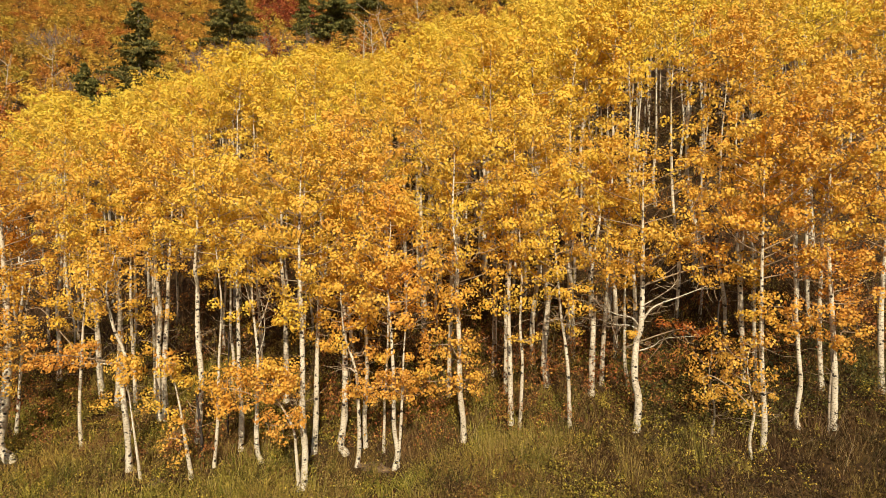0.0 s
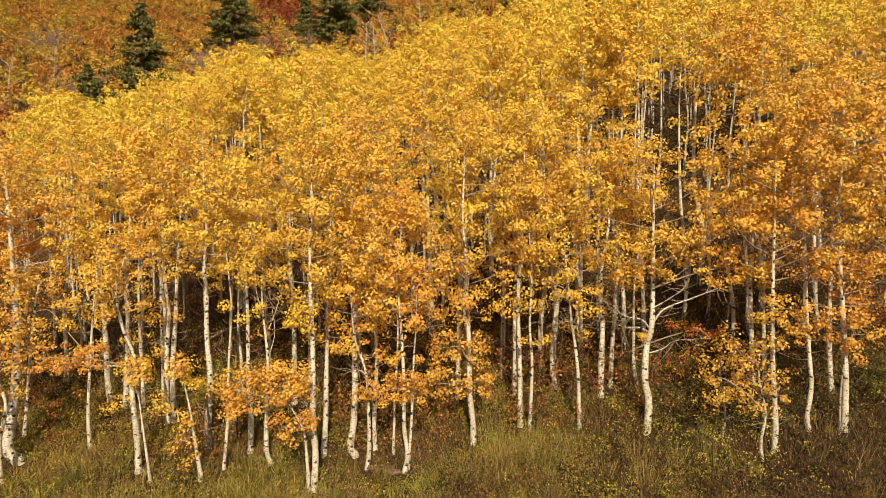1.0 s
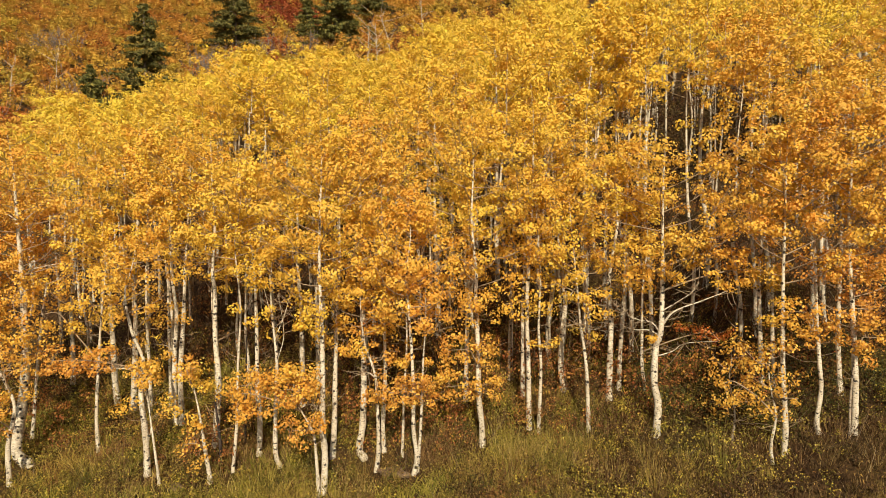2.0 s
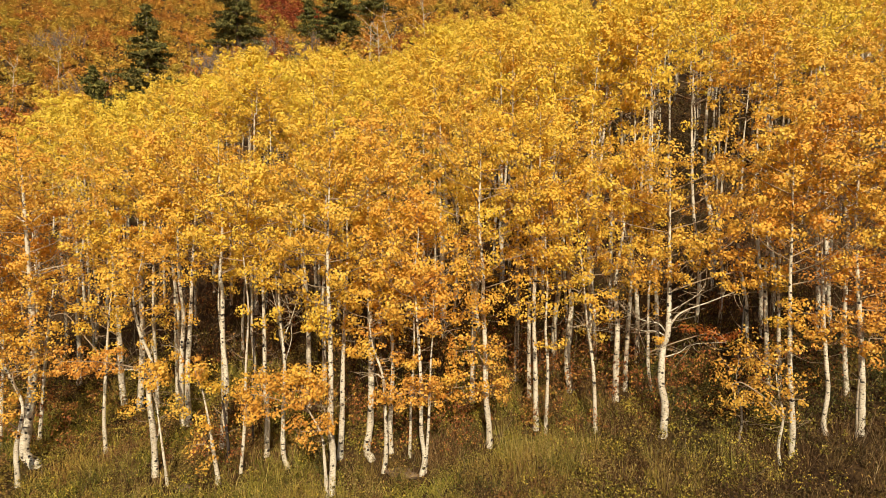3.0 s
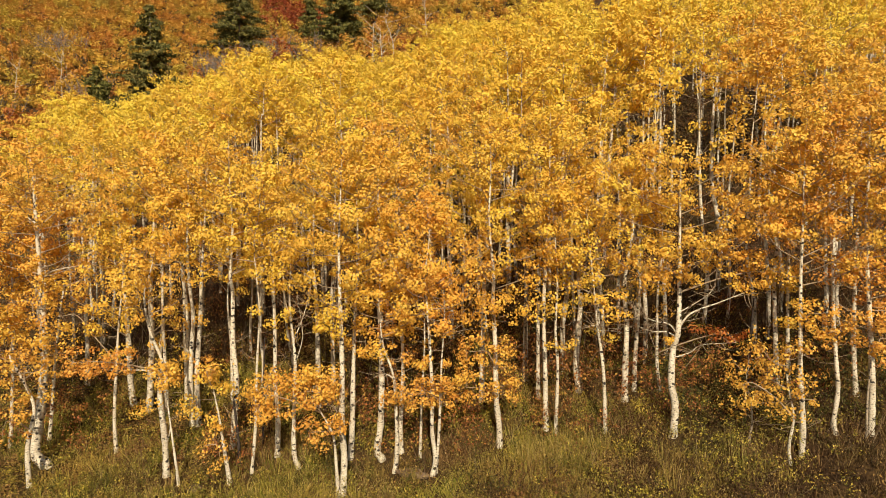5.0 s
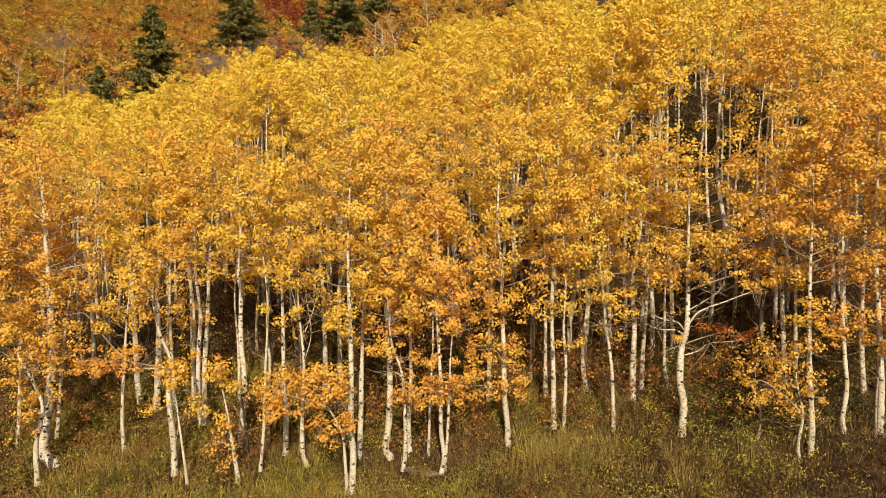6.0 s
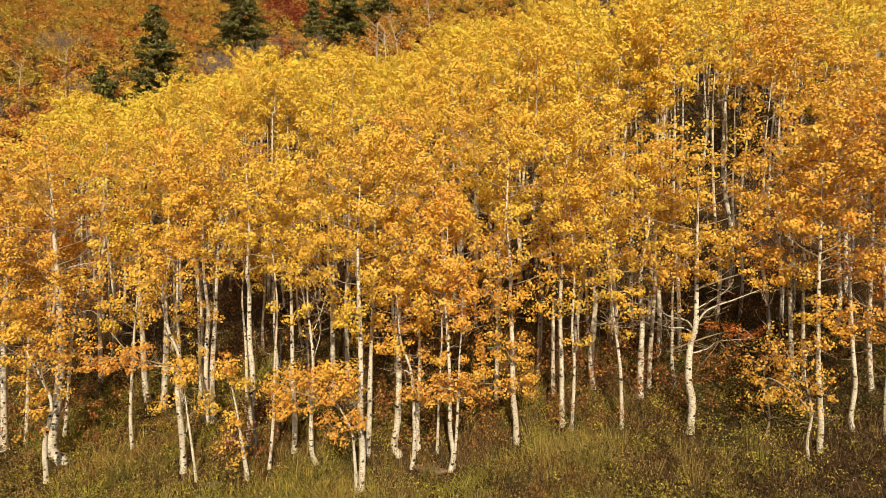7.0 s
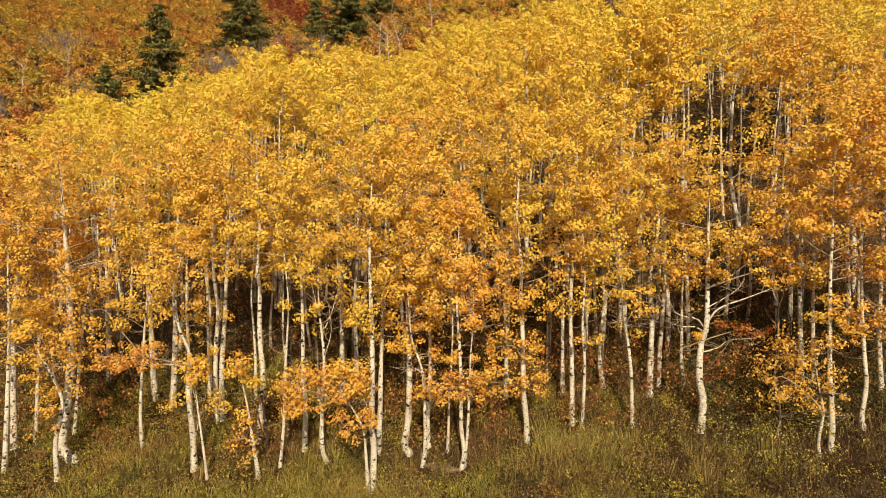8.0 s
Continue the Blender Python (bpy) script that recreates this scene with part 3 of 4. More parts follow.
limb(tree, ((0.04, 2.15), (0.37, 2.33), (0.61, 2.58), (1.52, 2.65)), 0.020)
limb(tree, ((0.38, 3.39), (0.73, 3.87), (0.98, 4.18)), 0.019)
spray(tree, 4.26, -0.52, 4.68, 0.77, 0.65, AMBER, 22)
spray(tree, 4.57, 0.82, 4.88, 0.73, 0.84, AMBER, 24)
spray(tree, 3.95, 1.83, 4.55, 0.57, 0.63, AMBER, 18)
tree = aspen(6.67, 19.60, 5.8, 0.11, 4.2, 1.01, AMBER, ((-0.1, 0.81), (-0.12, 1.7)))
spray(tree, 1.16, 1.6, 1.84, 0.83, 0.35, RUSSET, 12)
tree = aspen(8.07, 16.64, 2.5, 0.06, 1.0, 0.6, COPPER, ((0.04, 0.66), (-0.07, 1.65)), boughs=7, each=42)
spray(tree, 1.2, -0.08, 1.23, 0.52, 0.71, COPPER, 4)
tree = aspen(8.67, 15.72, 3.0, 0.08, 1.7, 0.55, COPPER, ((-0.04, 0.47), (0.05, 1.19), (-0.05, 1.77)), boughs=7, each=42)
spray(tree, 1.19, -1.15, 2.16, 0.50, 0.67, COPPER, 5)
spray(tree, 1.62, -0.01, 1.77, 0.60, 0.70, COPPER, 5)
tree = aspen(9.12, 16.00, 8.6, 0.14, 4.35, 1.5, AMBER, ((0.01, 0.83), (-0.07, 2.15), (-0.12, 2.88), (-0.17, 4.62)))
spray(tree, 3.46, -0.08, 3.75, 0.46, 0.71, AMBER, 9)
tree = aspen(10.28, 16.50, 8.4, 0.12, 3.9, 1.68, AMBER, ((-0.06, 0.32), (0.03, 1.16), (-0.04, 1.91), (-0.15, 3.11)))
spray(tree, 2.51, -0.15, 2.8, 0.53, 0.60, COPPER, 14)
tree = aspen(11.08, 16.30, 9.3, 0.16, 4.35, 1.79, AMBER, ((0.02, 0.42), (0.02, 1.32), (-0.07, 2.21), (-0.16, 3.39)))
spray(tree, 2.21, -0.06, 2.64, 0.58, 0.45, COPPER, 15)
aspen(10.87, 16.14, 4.6, 0.06, 2.6, 1.01, COPPER, ((0.03, 1.13),))
aspen(11.78, 18.00, 9.2, 0.14, 4.75, 1.68, AMBER, ((-0.09, 1.64), (-0.11, 3.27)))
tree = aspen(9.89, 18.72, 7.4, 0.15, 4.6, 1.2, AMBER, ((-0.19, 3.23), (-0.12, 4.41)))
spray(tree, 2.89, -0.07, 3.65, 0.67, 0.75, AMBER, 14)
aspen(10.20, 18.65, 7.2, 0.12, 4.6, 1.1, HONEY, ((-0.1, 2.21),))
tree = aspen(1.10, 19.96, 9.3, 0.16, 5.15, 1.46, HONEY, ((0.05, 2.77), (0.08, 3.85)))
spray(tree, 3.49, 0.48, 4.34, 0.76, 0.58, AMBER, 16)
aspen(2.91, 19.95, 9.0, 0.12, 5.35, 1.23, HONEY, ((-0.02, 2.55),))
tree = aspen(-4.31, 20.86, 9.5, 0.17, 5.75, 1.34, HONEY, ((-0.01, 3.05), (-0.1, 4.93)))
spray(tree, 3.05, 0.2, 3.33, 0.50, 0.56, HONEY, 9)
aspen(13.19, 17.55, 9.2, 0.16, 4.95, 1.68, AMBER, ((-0.12, 2.32),))
aspen(-15.14, 20.50, 9.6, 0.20, 4.75, 1.79, AMBER, ((0.03, 1.89), (0.17, 4.51)))
aspen(-14.53, 19.16, 8.2, 0.15, 3.6, 1.57, AMBER, ((0.15, 2.57),))
aspen(12.37, 15.53, 9.4, 0.15, 4.35, 1.9, AMBER, ((-0.05, 2.0),))
aspen(5.36, 21.51, 11.8, 0.15, 7.7, 1.05, GOLD, ((-0.06, 1.97), (-0.27, 4.07), (-0.18, 6.57)), fine=False, each=44, size=0.088)
aspen(6.75, 21.30, 11.6, 0.15, 7.6, 1.05, GOLD, ((-0.03, 1.99), (-0.27, 4.11), (-0.20, 6.63)), fine=False, each=44, size=0.088)
aspen(7.42, 21.20, 12.2, 0.14, 8.5, 1.0, GOLD, ((-0.10, 2.36), (-0.31, 4.88), (-0.33, 7.87)), fine=False, each=44, size=0.088)
aspen(9.23, 22.58, 11.8, 0.14, 8.3, 1.1, GOLD, ((0.09, 2.30), (-0.17, 4.75), (-0.28, 7.66)), fine=False, each=44, size=0.088)
aspen(11.09, 25.80, 12.2, 0.21, 8.5, 1.1, GOLD, ((0.06, 2.16), (-0.33, 4.46), (-0.30, 7.19)), fine=False, each=44, size=0.088)
aspen(12.19, 23.00, 11.2, 0.17, 8.3, 1.1, AMBER, ((0.01, 1.81), (-0.33, 3.74), (-0.31, 6.03)), fine=False, each=44, size=0.088)
aspen(10.37, 21.07, 10.4, 0.13, 7.7, 1.0, AMBER, ((-0.07, 1.65), (-0.36, 3.40), (-0.29, 5.49)), fine=False, each=44, size=0.088)
aspen(6.31, 22.90, 11.8, 0.14, 8.3, 1.0, GOLD, ((-0.07, 2.33), (-0.07, 4.82), (-0.19, 7.77)), fine=False, each=44, size=0.088)
aspen(7.03, 23.37, 11.5, 0.13, 8.1, 1.0, GOLD, ((0.07, 2.22), (-0.24, 4.59), (-0.36, 7.41)), fine=False, each=44, size=0.088)
aspen(10.26, 22.98, 11.2, 0.12, 8.5, 1.0, AMBER, ((0.07, 1.76), (-0.08, 3.63), (0.03, 5.86)), fine=False, each=44, size=0.088)
aspen(11.10, 21.69, 10.8, 0.14, 7.9, 1.0, AMBER, ((-0.04, 1.75), (-0.18, 3.61), (-0.23, 5.83)), fine=False, each=44, size=0.088)
aspen(-8.39, 28.80, 10.8, 0.19, 8.6, 1.54, GOLD, ((0.02, 8.22),), fine=False, each=44, size=0.088)
aspen(-8.72, 29.20, 10.4, 0.13, 8.6, 1.26, GOLD, ((0.03, 8.19),), fine=False, each=44, size=0.088)
aspen(-0.55, 25.55, 9.6, 0.17, 7.2, 1.4, GOLD, ((-0.13, 5.73),), fine=False, each=44, size=0.088)
aspen(-0.10, 26.41, 10.2, 0.18, 7.6, 1.4, GOLD, ((-0.09, 6.14),), fine=False, each=44, size=0.088)
aspen(0.20, 24.44, 9.0, 0.22, 6.6, 1.4, GOLD, ((-0.11, 3.75),), fine=False, each=44, size=0.088)
aspen(16.38, 26.40, 10.6, 0.24, 9.0, 1.4, GOLD, ((-0.68, 7.63),), fine=False, each=44, size=0.088)
aspen(2.71, 27.20, 11.4, 0.18, 10.0, 1.12, GOLD, ((-0.1, 9.66),), fine=False, each=44, size=0.088)


def snag(x, y, tall, girth, lean):
    """A dead, blackened stem with broken stubs."""
    rng = np.random.default_rng(int(abs(x) * 311 + y * 7))
    root = new("dead_trunk")
    root.location = (x, y, float(on_ground(x, y)))
    line = spline([(0, 0, -0.3), (lean * 0.3, 0.03, tall * 0.4), (lean, 0, tall)], 6)
    t = Tubes(8)
    t.add(line, np.linspace(girth / 2, girth * 0.22, len(line)) * rng.uniform(0.85, 1.15, len(line)))
    t.mesh("trunk", CHAR, root)
    for k in range(4):
        a = line[rng.integers(4, len(line) - 1)]
        t = Tubes(5)
        d = np.array([rng.normal(0, 0.3), rng.normal(-0.1, 0.2), rng.uniform(0.0, 0.35)])
        t.add(spline([a, a + d * 0.6, a + d + np.array([0, 0, 0.15])], 3), np.linspace(0.014, 0.005, 7))
        t.mesh("stub", TWIG, root)
    tagged(root, "dead blackened aspen stem with broken stubs", "dead tree", "dead stems on the slope")


snag(-6.02, 18.0, 2.0, 0.13, -0.16)
snag(-5.62, 18.9, 3.4, 0.09, 0.1)
snag(8.85, 18.4, 3.0, 0.10, 0.12)


def stone(x, y, wide, high, seed):
    rng = np.random.default_rng(seed)
    bm = bmesh.new()
    bmesh.ops.create_icosphere(bm, subdivisions=3, radius=1.0)
    shift = Vector(rng.uniform(0, 50, 3))
    for v in bm.verts:
        k = 1 + 0.35 * noise.noise(v.co * 1.3 + shift) + 0.10 * noise.noise(v.co * 4.0 + shift)
        v.co = Vector((v.co.x * wide * k, v.co.y * wide * 0.6 * k, max(-0.3, v.co.z) * high * k))
    me = bpy.data.meshes.new("stone")
    bm.to_mesh(me)
    bm.free()
    me.materials.append(STONE)
    ob = new("stone", me)
    ob.location = (x, y, float(on_ground(x, y)) + 0.02)
    tagged(ob, "pale tan stone half sunk in brush", "stone", "stones on the slope")


stone(-1.02, 17.15, 0.38, 0.14, 3)
stone(-0.72, 16.95, 0.25, 0.11, 4)
stone(-7.05, 17.35, 0.28, 0.12, 5)

# the stand behind: a few grown trees repeated up the slope
TALL = {}


def stock(mat, tall, girth, crown_from, spread, boughs, each, size, seed, sides=4):
    rng = np.random.default_rng(seed)
    root = new("aspen")
    bends = tuple((float(rng.normal(0, 0.1)), z) for z in (1.5, 3.2, 5.0))
    line = trunk_line(tall, bends, rng)
    u = np.clip(line[:, 2] / tall, 0, 1)
    stem = Tubes(7)
    stem.add(line[::2], (girth / 2 * (1 - 0.97 * u) + girth * 0.08 * np.exp(-np.maximum(line[:, 2], 0) / 0.18))[::2])
    # every third trunk takes the bark darkened for shade inside the stand
    stem.mesh("trunk", BARK if seed % 3 else DULL_BARK, root)
    crown_parts(root, line, tall, crown_from, spread, mat, rng, boughs, each, size, False, False, sides)
    TALL[root.name] = tall
    tagged(root, f"forest aspen with pale trunk and {WORDS[mat.name]} leaves", "aspen tree", "aspens in the stand")
    return root


def spread_out(rng, x0, x1, y0, y1, gap, keep):
    spots = []
    for gy in np.arange(y0, y1, gap * 0.87):
        for gx in np.arange(x0, x1, gap):
            x, y = gx + rng.uniform(-0.42, 0.42) * gap, gy + rng.uniform(-0.42, 0.42) * gap
            if keep(x, y):
                spots.append((x, y))
    return spots


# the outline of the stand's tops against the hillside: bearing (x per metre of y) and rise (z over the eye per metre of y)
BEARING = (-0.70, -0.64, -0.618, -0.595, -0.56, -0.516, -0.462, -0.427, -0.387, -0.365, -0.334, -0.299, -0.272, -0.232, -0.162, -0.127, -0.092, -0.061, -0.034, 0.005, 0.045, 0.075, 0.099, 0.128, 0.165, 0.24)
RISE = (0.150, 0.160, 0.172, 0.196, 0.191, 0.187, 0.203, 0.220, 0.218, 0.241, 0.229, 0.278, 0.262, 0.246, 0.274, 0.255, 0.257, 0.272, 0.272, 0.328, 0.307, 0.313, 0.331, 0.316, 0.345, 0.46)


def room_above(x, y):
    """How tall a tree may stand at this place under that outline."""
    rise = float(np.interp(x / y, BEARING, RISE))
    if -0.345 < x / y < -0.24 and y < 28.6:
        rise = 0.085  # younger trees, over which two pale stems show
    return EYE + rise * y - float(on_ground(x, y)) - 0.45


def clearing(x, y):
    """Gaps in the stand, through which its shaded stems show."""
    if y > 30:
        return False
    return (0.25 < x / y < 0.46 and y < 30) or (0.46 < x / y < 0.54 and y < 30) or (-1.7 < x * 21 / y < 0.3 and y < 26.5) or noise.noise(Vector((x * 0.30, y * 0.30, 4.4))) < -0.22


FAR = {}


def join_far(ob, m):
    """Adds a tree's stem and leaves to the far stand's meshes."""
    for o in ob.children:
        me = o.data
        if o.name.startswith("bough"):
            continue
        v, f = np.empty(len(me.vertices) * 3, np.float32), np.empty(len(me.loops), np.int32)
        me.vertices.foreach_get("co", v)
        me.loops.foreach_get("vertex_index", f)
        verts, faces, mat = FAR.setdefault((o.name.split(".")[0], me.materials[0].name), ([], [], me.materials[0]))
        a = np.array(m)
        faces.append(f.reshape(len(me.polygons), -1) + sum(len(k) for k in verts))
        verts.append(v.reshape(-1, 3) @ a[:3, :3].T + a[:3, 3])


def place_tree(ob, x, y, rng):
    """A pose for a tree that keeps it under the stand's outline."""
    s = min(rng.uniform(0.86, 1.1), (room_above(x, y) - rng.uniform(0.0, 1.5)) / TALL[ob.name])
    return pose(x, y, float(on_ground(x, y)), rng.normal(0, 1.2), rng.normal(0, 1.2), rng.uniform(0, 360)) @ Matrix.Diagonal((max(s, 0.85), max(s, 0.85), s, 1))


def scatter(kinds, spots, rng):
    """Every kind is used in turn; the first of each is the grown tree itself."""
    for i, (x, y) in enumerate(spots):
        which = i if i < len(kinds) else int(rng.integers(len(kinds)))
        m = place_tree(kinds[which], x, y, rng)
        if i < len(kinds):
            kinds[i].matrix_basis = m
        else:
            copy_thing(kinds[which], m)


near_kinds = [stock(GOLD if i % 4 else AMBER, 9.2 + 0.36 * i, 0.14 + 0.01 * i, 5.5 + 0.25 * i, 1.5, 16, 48, 0.092, 40 + i) for i in range(8)]
rng = np.random.default_rng(11)
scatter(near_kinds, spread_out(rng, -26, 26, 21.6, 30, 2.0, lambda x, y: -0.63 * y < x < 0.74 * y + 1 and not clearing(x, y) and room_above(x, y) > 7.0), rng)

# higher up the slope the stand closes; few of its stems are seen
gold_kinds = [stock(GOLD, 9.4 + 0.4 * i, 0.16, 6.9 + 0.3 * i, 1.5, 11, 36, 0.115, 60 + i, 3) for i in range(6)]
amber_kinds = [stock(AMBER, 9.6 + 0.5 * i, 0.16, 6.9 + 0.3 * i, 1.5, 11, 36, 0.115, 70 + i, 3) for i in range(3)]
bare_kinds = [stock(GOLD, 10.0 + 0.5 * i, 0.17, 7.8 + 0.3 * i, 1.1, 9, 32, 0.115, 80 + i, 3) for i in range(3)]
crest_kinds = [stock(GOLD, 10.0, 0.15, 5.8, 1.3, 20, 40, 0.10, 90 + i) for i in range(2)]
# single tops that stand out against the hillside
crest = [(b * y, y) for b, y in ((-0.595, 43.0), (-0.545, 44.0), (-0.427, 40.0), (-0.365, 37.6), (-0.299, 30.5), (-0.255, 35.0), (-0.162, 33.5), (-0.061, 35.0), (-0.034, 34.0), (0.005, 31.0), (0.075, 36.0), (0.099, 34.0), (0.150, 36.0))]
for i, (x, y) in enumerate(crest):
    ob = crest_kinds[i % 2]
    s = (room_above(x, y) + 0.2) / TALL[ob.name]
    m = pose(x, y, float(on_ground(x, y)), 0, 0, 77 * i) @ Matrix.Diagonal((1.1, 1.1, s, 1))
    if i < 2:
        ob.matrix_basis = m
    else:
        copy_thing(ob, m)
for y0, y1, single in ((30, 36, True), (36, 64, False)):
    spots = {"gold": [], "amber": [], "bare": []}
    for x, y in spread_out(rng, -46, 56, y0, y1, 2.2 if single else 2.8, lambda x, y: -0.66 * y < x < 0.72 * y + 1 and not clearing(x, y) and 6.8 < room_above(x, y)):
        gap = (0.26 < x / y < 0.50 or -0.085 < x / y < 0.015) and y < 38
        if gap and rng.uniform() < 0.4:
            continue
        spots["bare" if gap else "amber" if rng.uniform() < min(0.42, max(0.03, (x + 2) / 45)) else "gold"].append((x, y))
    for kinds, name in ((gold_kinds, "gold"), (amber_kinds, "amber"), (bare_kinds, "bare")):
        if single:
            scatter(kinds, spots[name], rng)
        else:
            for x, y in spots[name]:
                ob = kinds[int(rng.integers(len(kinds)))]
                join_far(ob, place_tree(ob, x, y, rng))
far_stand = tagged(new("aspen_stand"), "close aspen stand uphill with golden and amber crowns", "aspen stand", kind="stuff")
for (name, _), (verts, faces, mat) in FAR.items():
    tagged(build(name, np.vstack(verts), np.vstack(faces), mat, far_stand, name == "trunk"), kind="stuff")

# ---- undergrowth ----
rng = np.random.default_rng(21)


def band(n, y0, y1, power=1.0):
    y = y0 + (y1 - y0) * rng.uniform(0, 1, n) ** power
    x = rng.uniform(-1, 1, n) * (0.78 * y + 2)
    return x, y


FEET = np.array([o.location[:2] for o in scene.objects if o.name.startswith("aspen") and o.parent is None and o.location.y < 21])


def off_feet(x, y):
    """True where no trunk's foot is near: little grows on the trodden duff before it."""
    dx, dy = np.abs(x[:, None] - FEET[None, :, 0]), y[:, None] - FEET[None, :, 1]
    return ~((dx < 0.20) & (dy > -0.5) & (dy < 0.2)).any(1)


def patchy(x, y, scale, seed):
    return np.array([noise.noise(Vector((a * scale, b * scale, seed))) for a, b in zip(x, y)])


# grass grows in tufts, thickest on the sunny lower slope
x, y = band(6800, 12.5, 24, 1.2)
mask = patchy(x, y, 0.33, 3.1) - 0.016 * x + 0.06 + 0.9 * np.exp(-((x - 2.8) / 1.5) ** 2 - ((y - 16.6) / 1.2) ** 2) - 0.2 * np.clip((x - 6) / 3, 0, 1) - 0.16 * np.clip((y - 16.4) / 1.5, 0, 1)
keep = (mask > rng.uniform(-0.20, 0.42, len(x))) & off_feet(x, y)
x, y, mask = x[keep], y[keep], mask[keep]
each = 15
which = np.repeat(np.arange(len(x)), each)
n = len(which)
reach = (0.20 + 0.48 * np.clip(mask + 0.25, 0, 1.2) * rng.uniform(0.5, 1.2, len(x)))[which] * rng.uniform(0.5, 1.25, n)
spray_out = rng.normal(0, 0.36, (n, 2))
px, py = x[which] + spray_out[:, 0] * 0.16, y[which] + spray_out[:, 1] * 0.16
base = np.stack([px, py, on_ground(px, py) - 0.02], 1)
lean = np.stack([spray_out[:, 0], spray_out[:, 1], np.ones(n)], 1) * reach[:, None]
side = unit(rng.normal(0, 1, (n, 3)) * np.array([1, 0.6, 0.05])) * (0.005 + 0.005 * rng.uniform(0, 1, n))[:, None]
drop = np.concatenate([spray_out * reach[:, None] * 0.5, -0.10 * reach[:, None]], 1)
v = np.stack([base - side, base + side, base + lean * 0.6 + side * 0.7, base + lean * 0.6 - side * 0.7, base + lean + drop + side * 0.15, base + lean + drop - side * 0.15], 1).reshape(-1, 3)
f = (np.arange(n)[:, None, None] * 6 + np.array(((0, 1, 2, 3), (3, 2, 4, 5)))[None]).reshape(-1, 4)
tagged(build("grass", v, f, MEADOW), "olive and straw-coloured tufts of autumn grass", "grass", kind="stuff")

# tall straw-green tufts before the middle trunks and on the lower slope
x = np.concatenate([rng.normal(3.0, 0.75, 46), rng.uniform(-8.5, -1.5, 60), rng.uniform(4.5, 9.0, 12)])
y = np.concatenate([rng.normal(16.6, 0.45, 46), rng.uniform(14.6, 16.4, 60), rng.uniform(14.8, 16.2, 12)])
which = np.repeat(np.arange(len(x)), 46)
n = len(which)
out = rng.normal(0, 0.24, (n, 2))
high = rng.uniform(0.4, 0.8, len(x))[which] * rng.uniform(0.55, 1.15, n)
px, py = x[which] + out[:, 0] * 0.45, y[which] + out[:, 1] * 0.45
base = np.stack([px, py, on_ground(px, py) - 0.02], 1)
side = unit(rng.normal(0, 1, (n, 3)) * np.array([1, 0.5, 0.05])) * rng.uniform(0.006, 0.011, n)[:, None]
v = np.stack([base - side, base + side, base + np.stack([out[:, 0], out[:, 1], np.ones(n)], 1) * high[:, None]], 1).reshape(-1, 3)
tagged(build("tall_grass", v, np.arange(3 * n).reshape(-1, 3), STRAW), "tall straw-green grass tufts on the slope", "grass", kind="stuff")

# dry wiry grass, brown to the right and straw-coloured in the middle
x, y = band(7600, 12.8, 20, 1.1)
keep = (patchy(x, y, 0.5, 51.3) + 0.035 * x - 0.10 * np.clip(x - 4, 0, 6) > rng.uniform(-0.4, 0.25, len(x))) & off_feet(x, y)
x, y = x[keep], y[keep]
which = np.repeat(np.arange(len(x)), 15)
n = len(which)
out = rng.normal(0, 0.30, (n, 2))
high = (rng.uniform(0.22, 0.62, len(x)))[which] * rng.uniform(0.5, 1.15, n)
px, py = x[which] + out[:, 0] * 0.25, y[which] + out[:, 1] * 0.25
base = np.stack([px, py, on_ground(px, py) - 0.02], 1)
side = unit(rng.normal(0, 1, (n, 3)) * np.array([1, 0.5, 0.05])) * rng.uniform(0.005, 0.010, n)[:, None]
v = np.stack([base - side, base + side, base + np.stack([out[:, 0], out[:, 1], np.ones(n)], 1) * high[:, None]], 1).reshape(-1, 3)
tagged(build("dry_grass", v, np.arange(3 * n).reshape(-1, 3), DRY_GRASS), "brown and straw-coloured dry wiry grass", "grass", kind="stuff")

# dry brush: leafless brown stems in tangled tufts, and taller thickets between the trunks
tubes = Tubes(3)
for n, y0, y1, low, high in ((3600, 12.5, 25, 0.15, 0.75), (2100, 20.5, 37, 0.7, 2.2)):
    for a, b in zip(*band(n, y0, y1, 1.1)):
        if (low < 0.5 and rng.uniform() > 0.55 + 0.03 * a) or (low > 0.5 and a < -4 and b < 23.5):
            continue
        z = float(on_ground(a, b))
        for k in range(4):
            reach = rng.uniform(low, high)
            d = np.array([rng.normal(0, 0.42), rng.normal(0, 0.42), 1.0]) * reach
            p = np.array([a + rng.normal(0, 0.12), b + rng.normal(0, 0.12), z - 0.03])
            thick = 0.004 + 0.004 * reach
            bend = [p + d * 0.5 + rng.normal(0, 0.06, 3) * reach] if low > 0.5 else []
            tubes.add(np.array([p, *bend, p + d]), [thick, *([thick * 0.8] if bend else []), 0.003])
tagged(tubes.mesh("dry_brush", BRUSH, None), "tangled reddish-brown leafless brush stems", "brush", kind="stuff")

# withered low plants cover the open ground, darker brush towards the right
def low_plants(name, n, mat, label, high, prefer, size):
    x, y = band(n, 12.5, 26, 1.1)
    keep = (patchy(x, y, 0.4, 22.3) + prefer(x) > rng.uniform(-0.7, 0.2, n)) & off_feet(x, y)
    x, y = x[keep], y[keep]
    centres = np.stack([x, y, on_ground(x, y) + rng.uniform(0.05, high, len(x))], 1)
    place, out = clumps(rng, centres, rng.uniform(0.14, 0.34, len(x)), 34, np.array([0.0, 20.0, -20.0]))
    tagged(leaf_mesh(name, place, out, size, mat, None, rng, 3, 1.5), label, "low plants", kind="stuff")


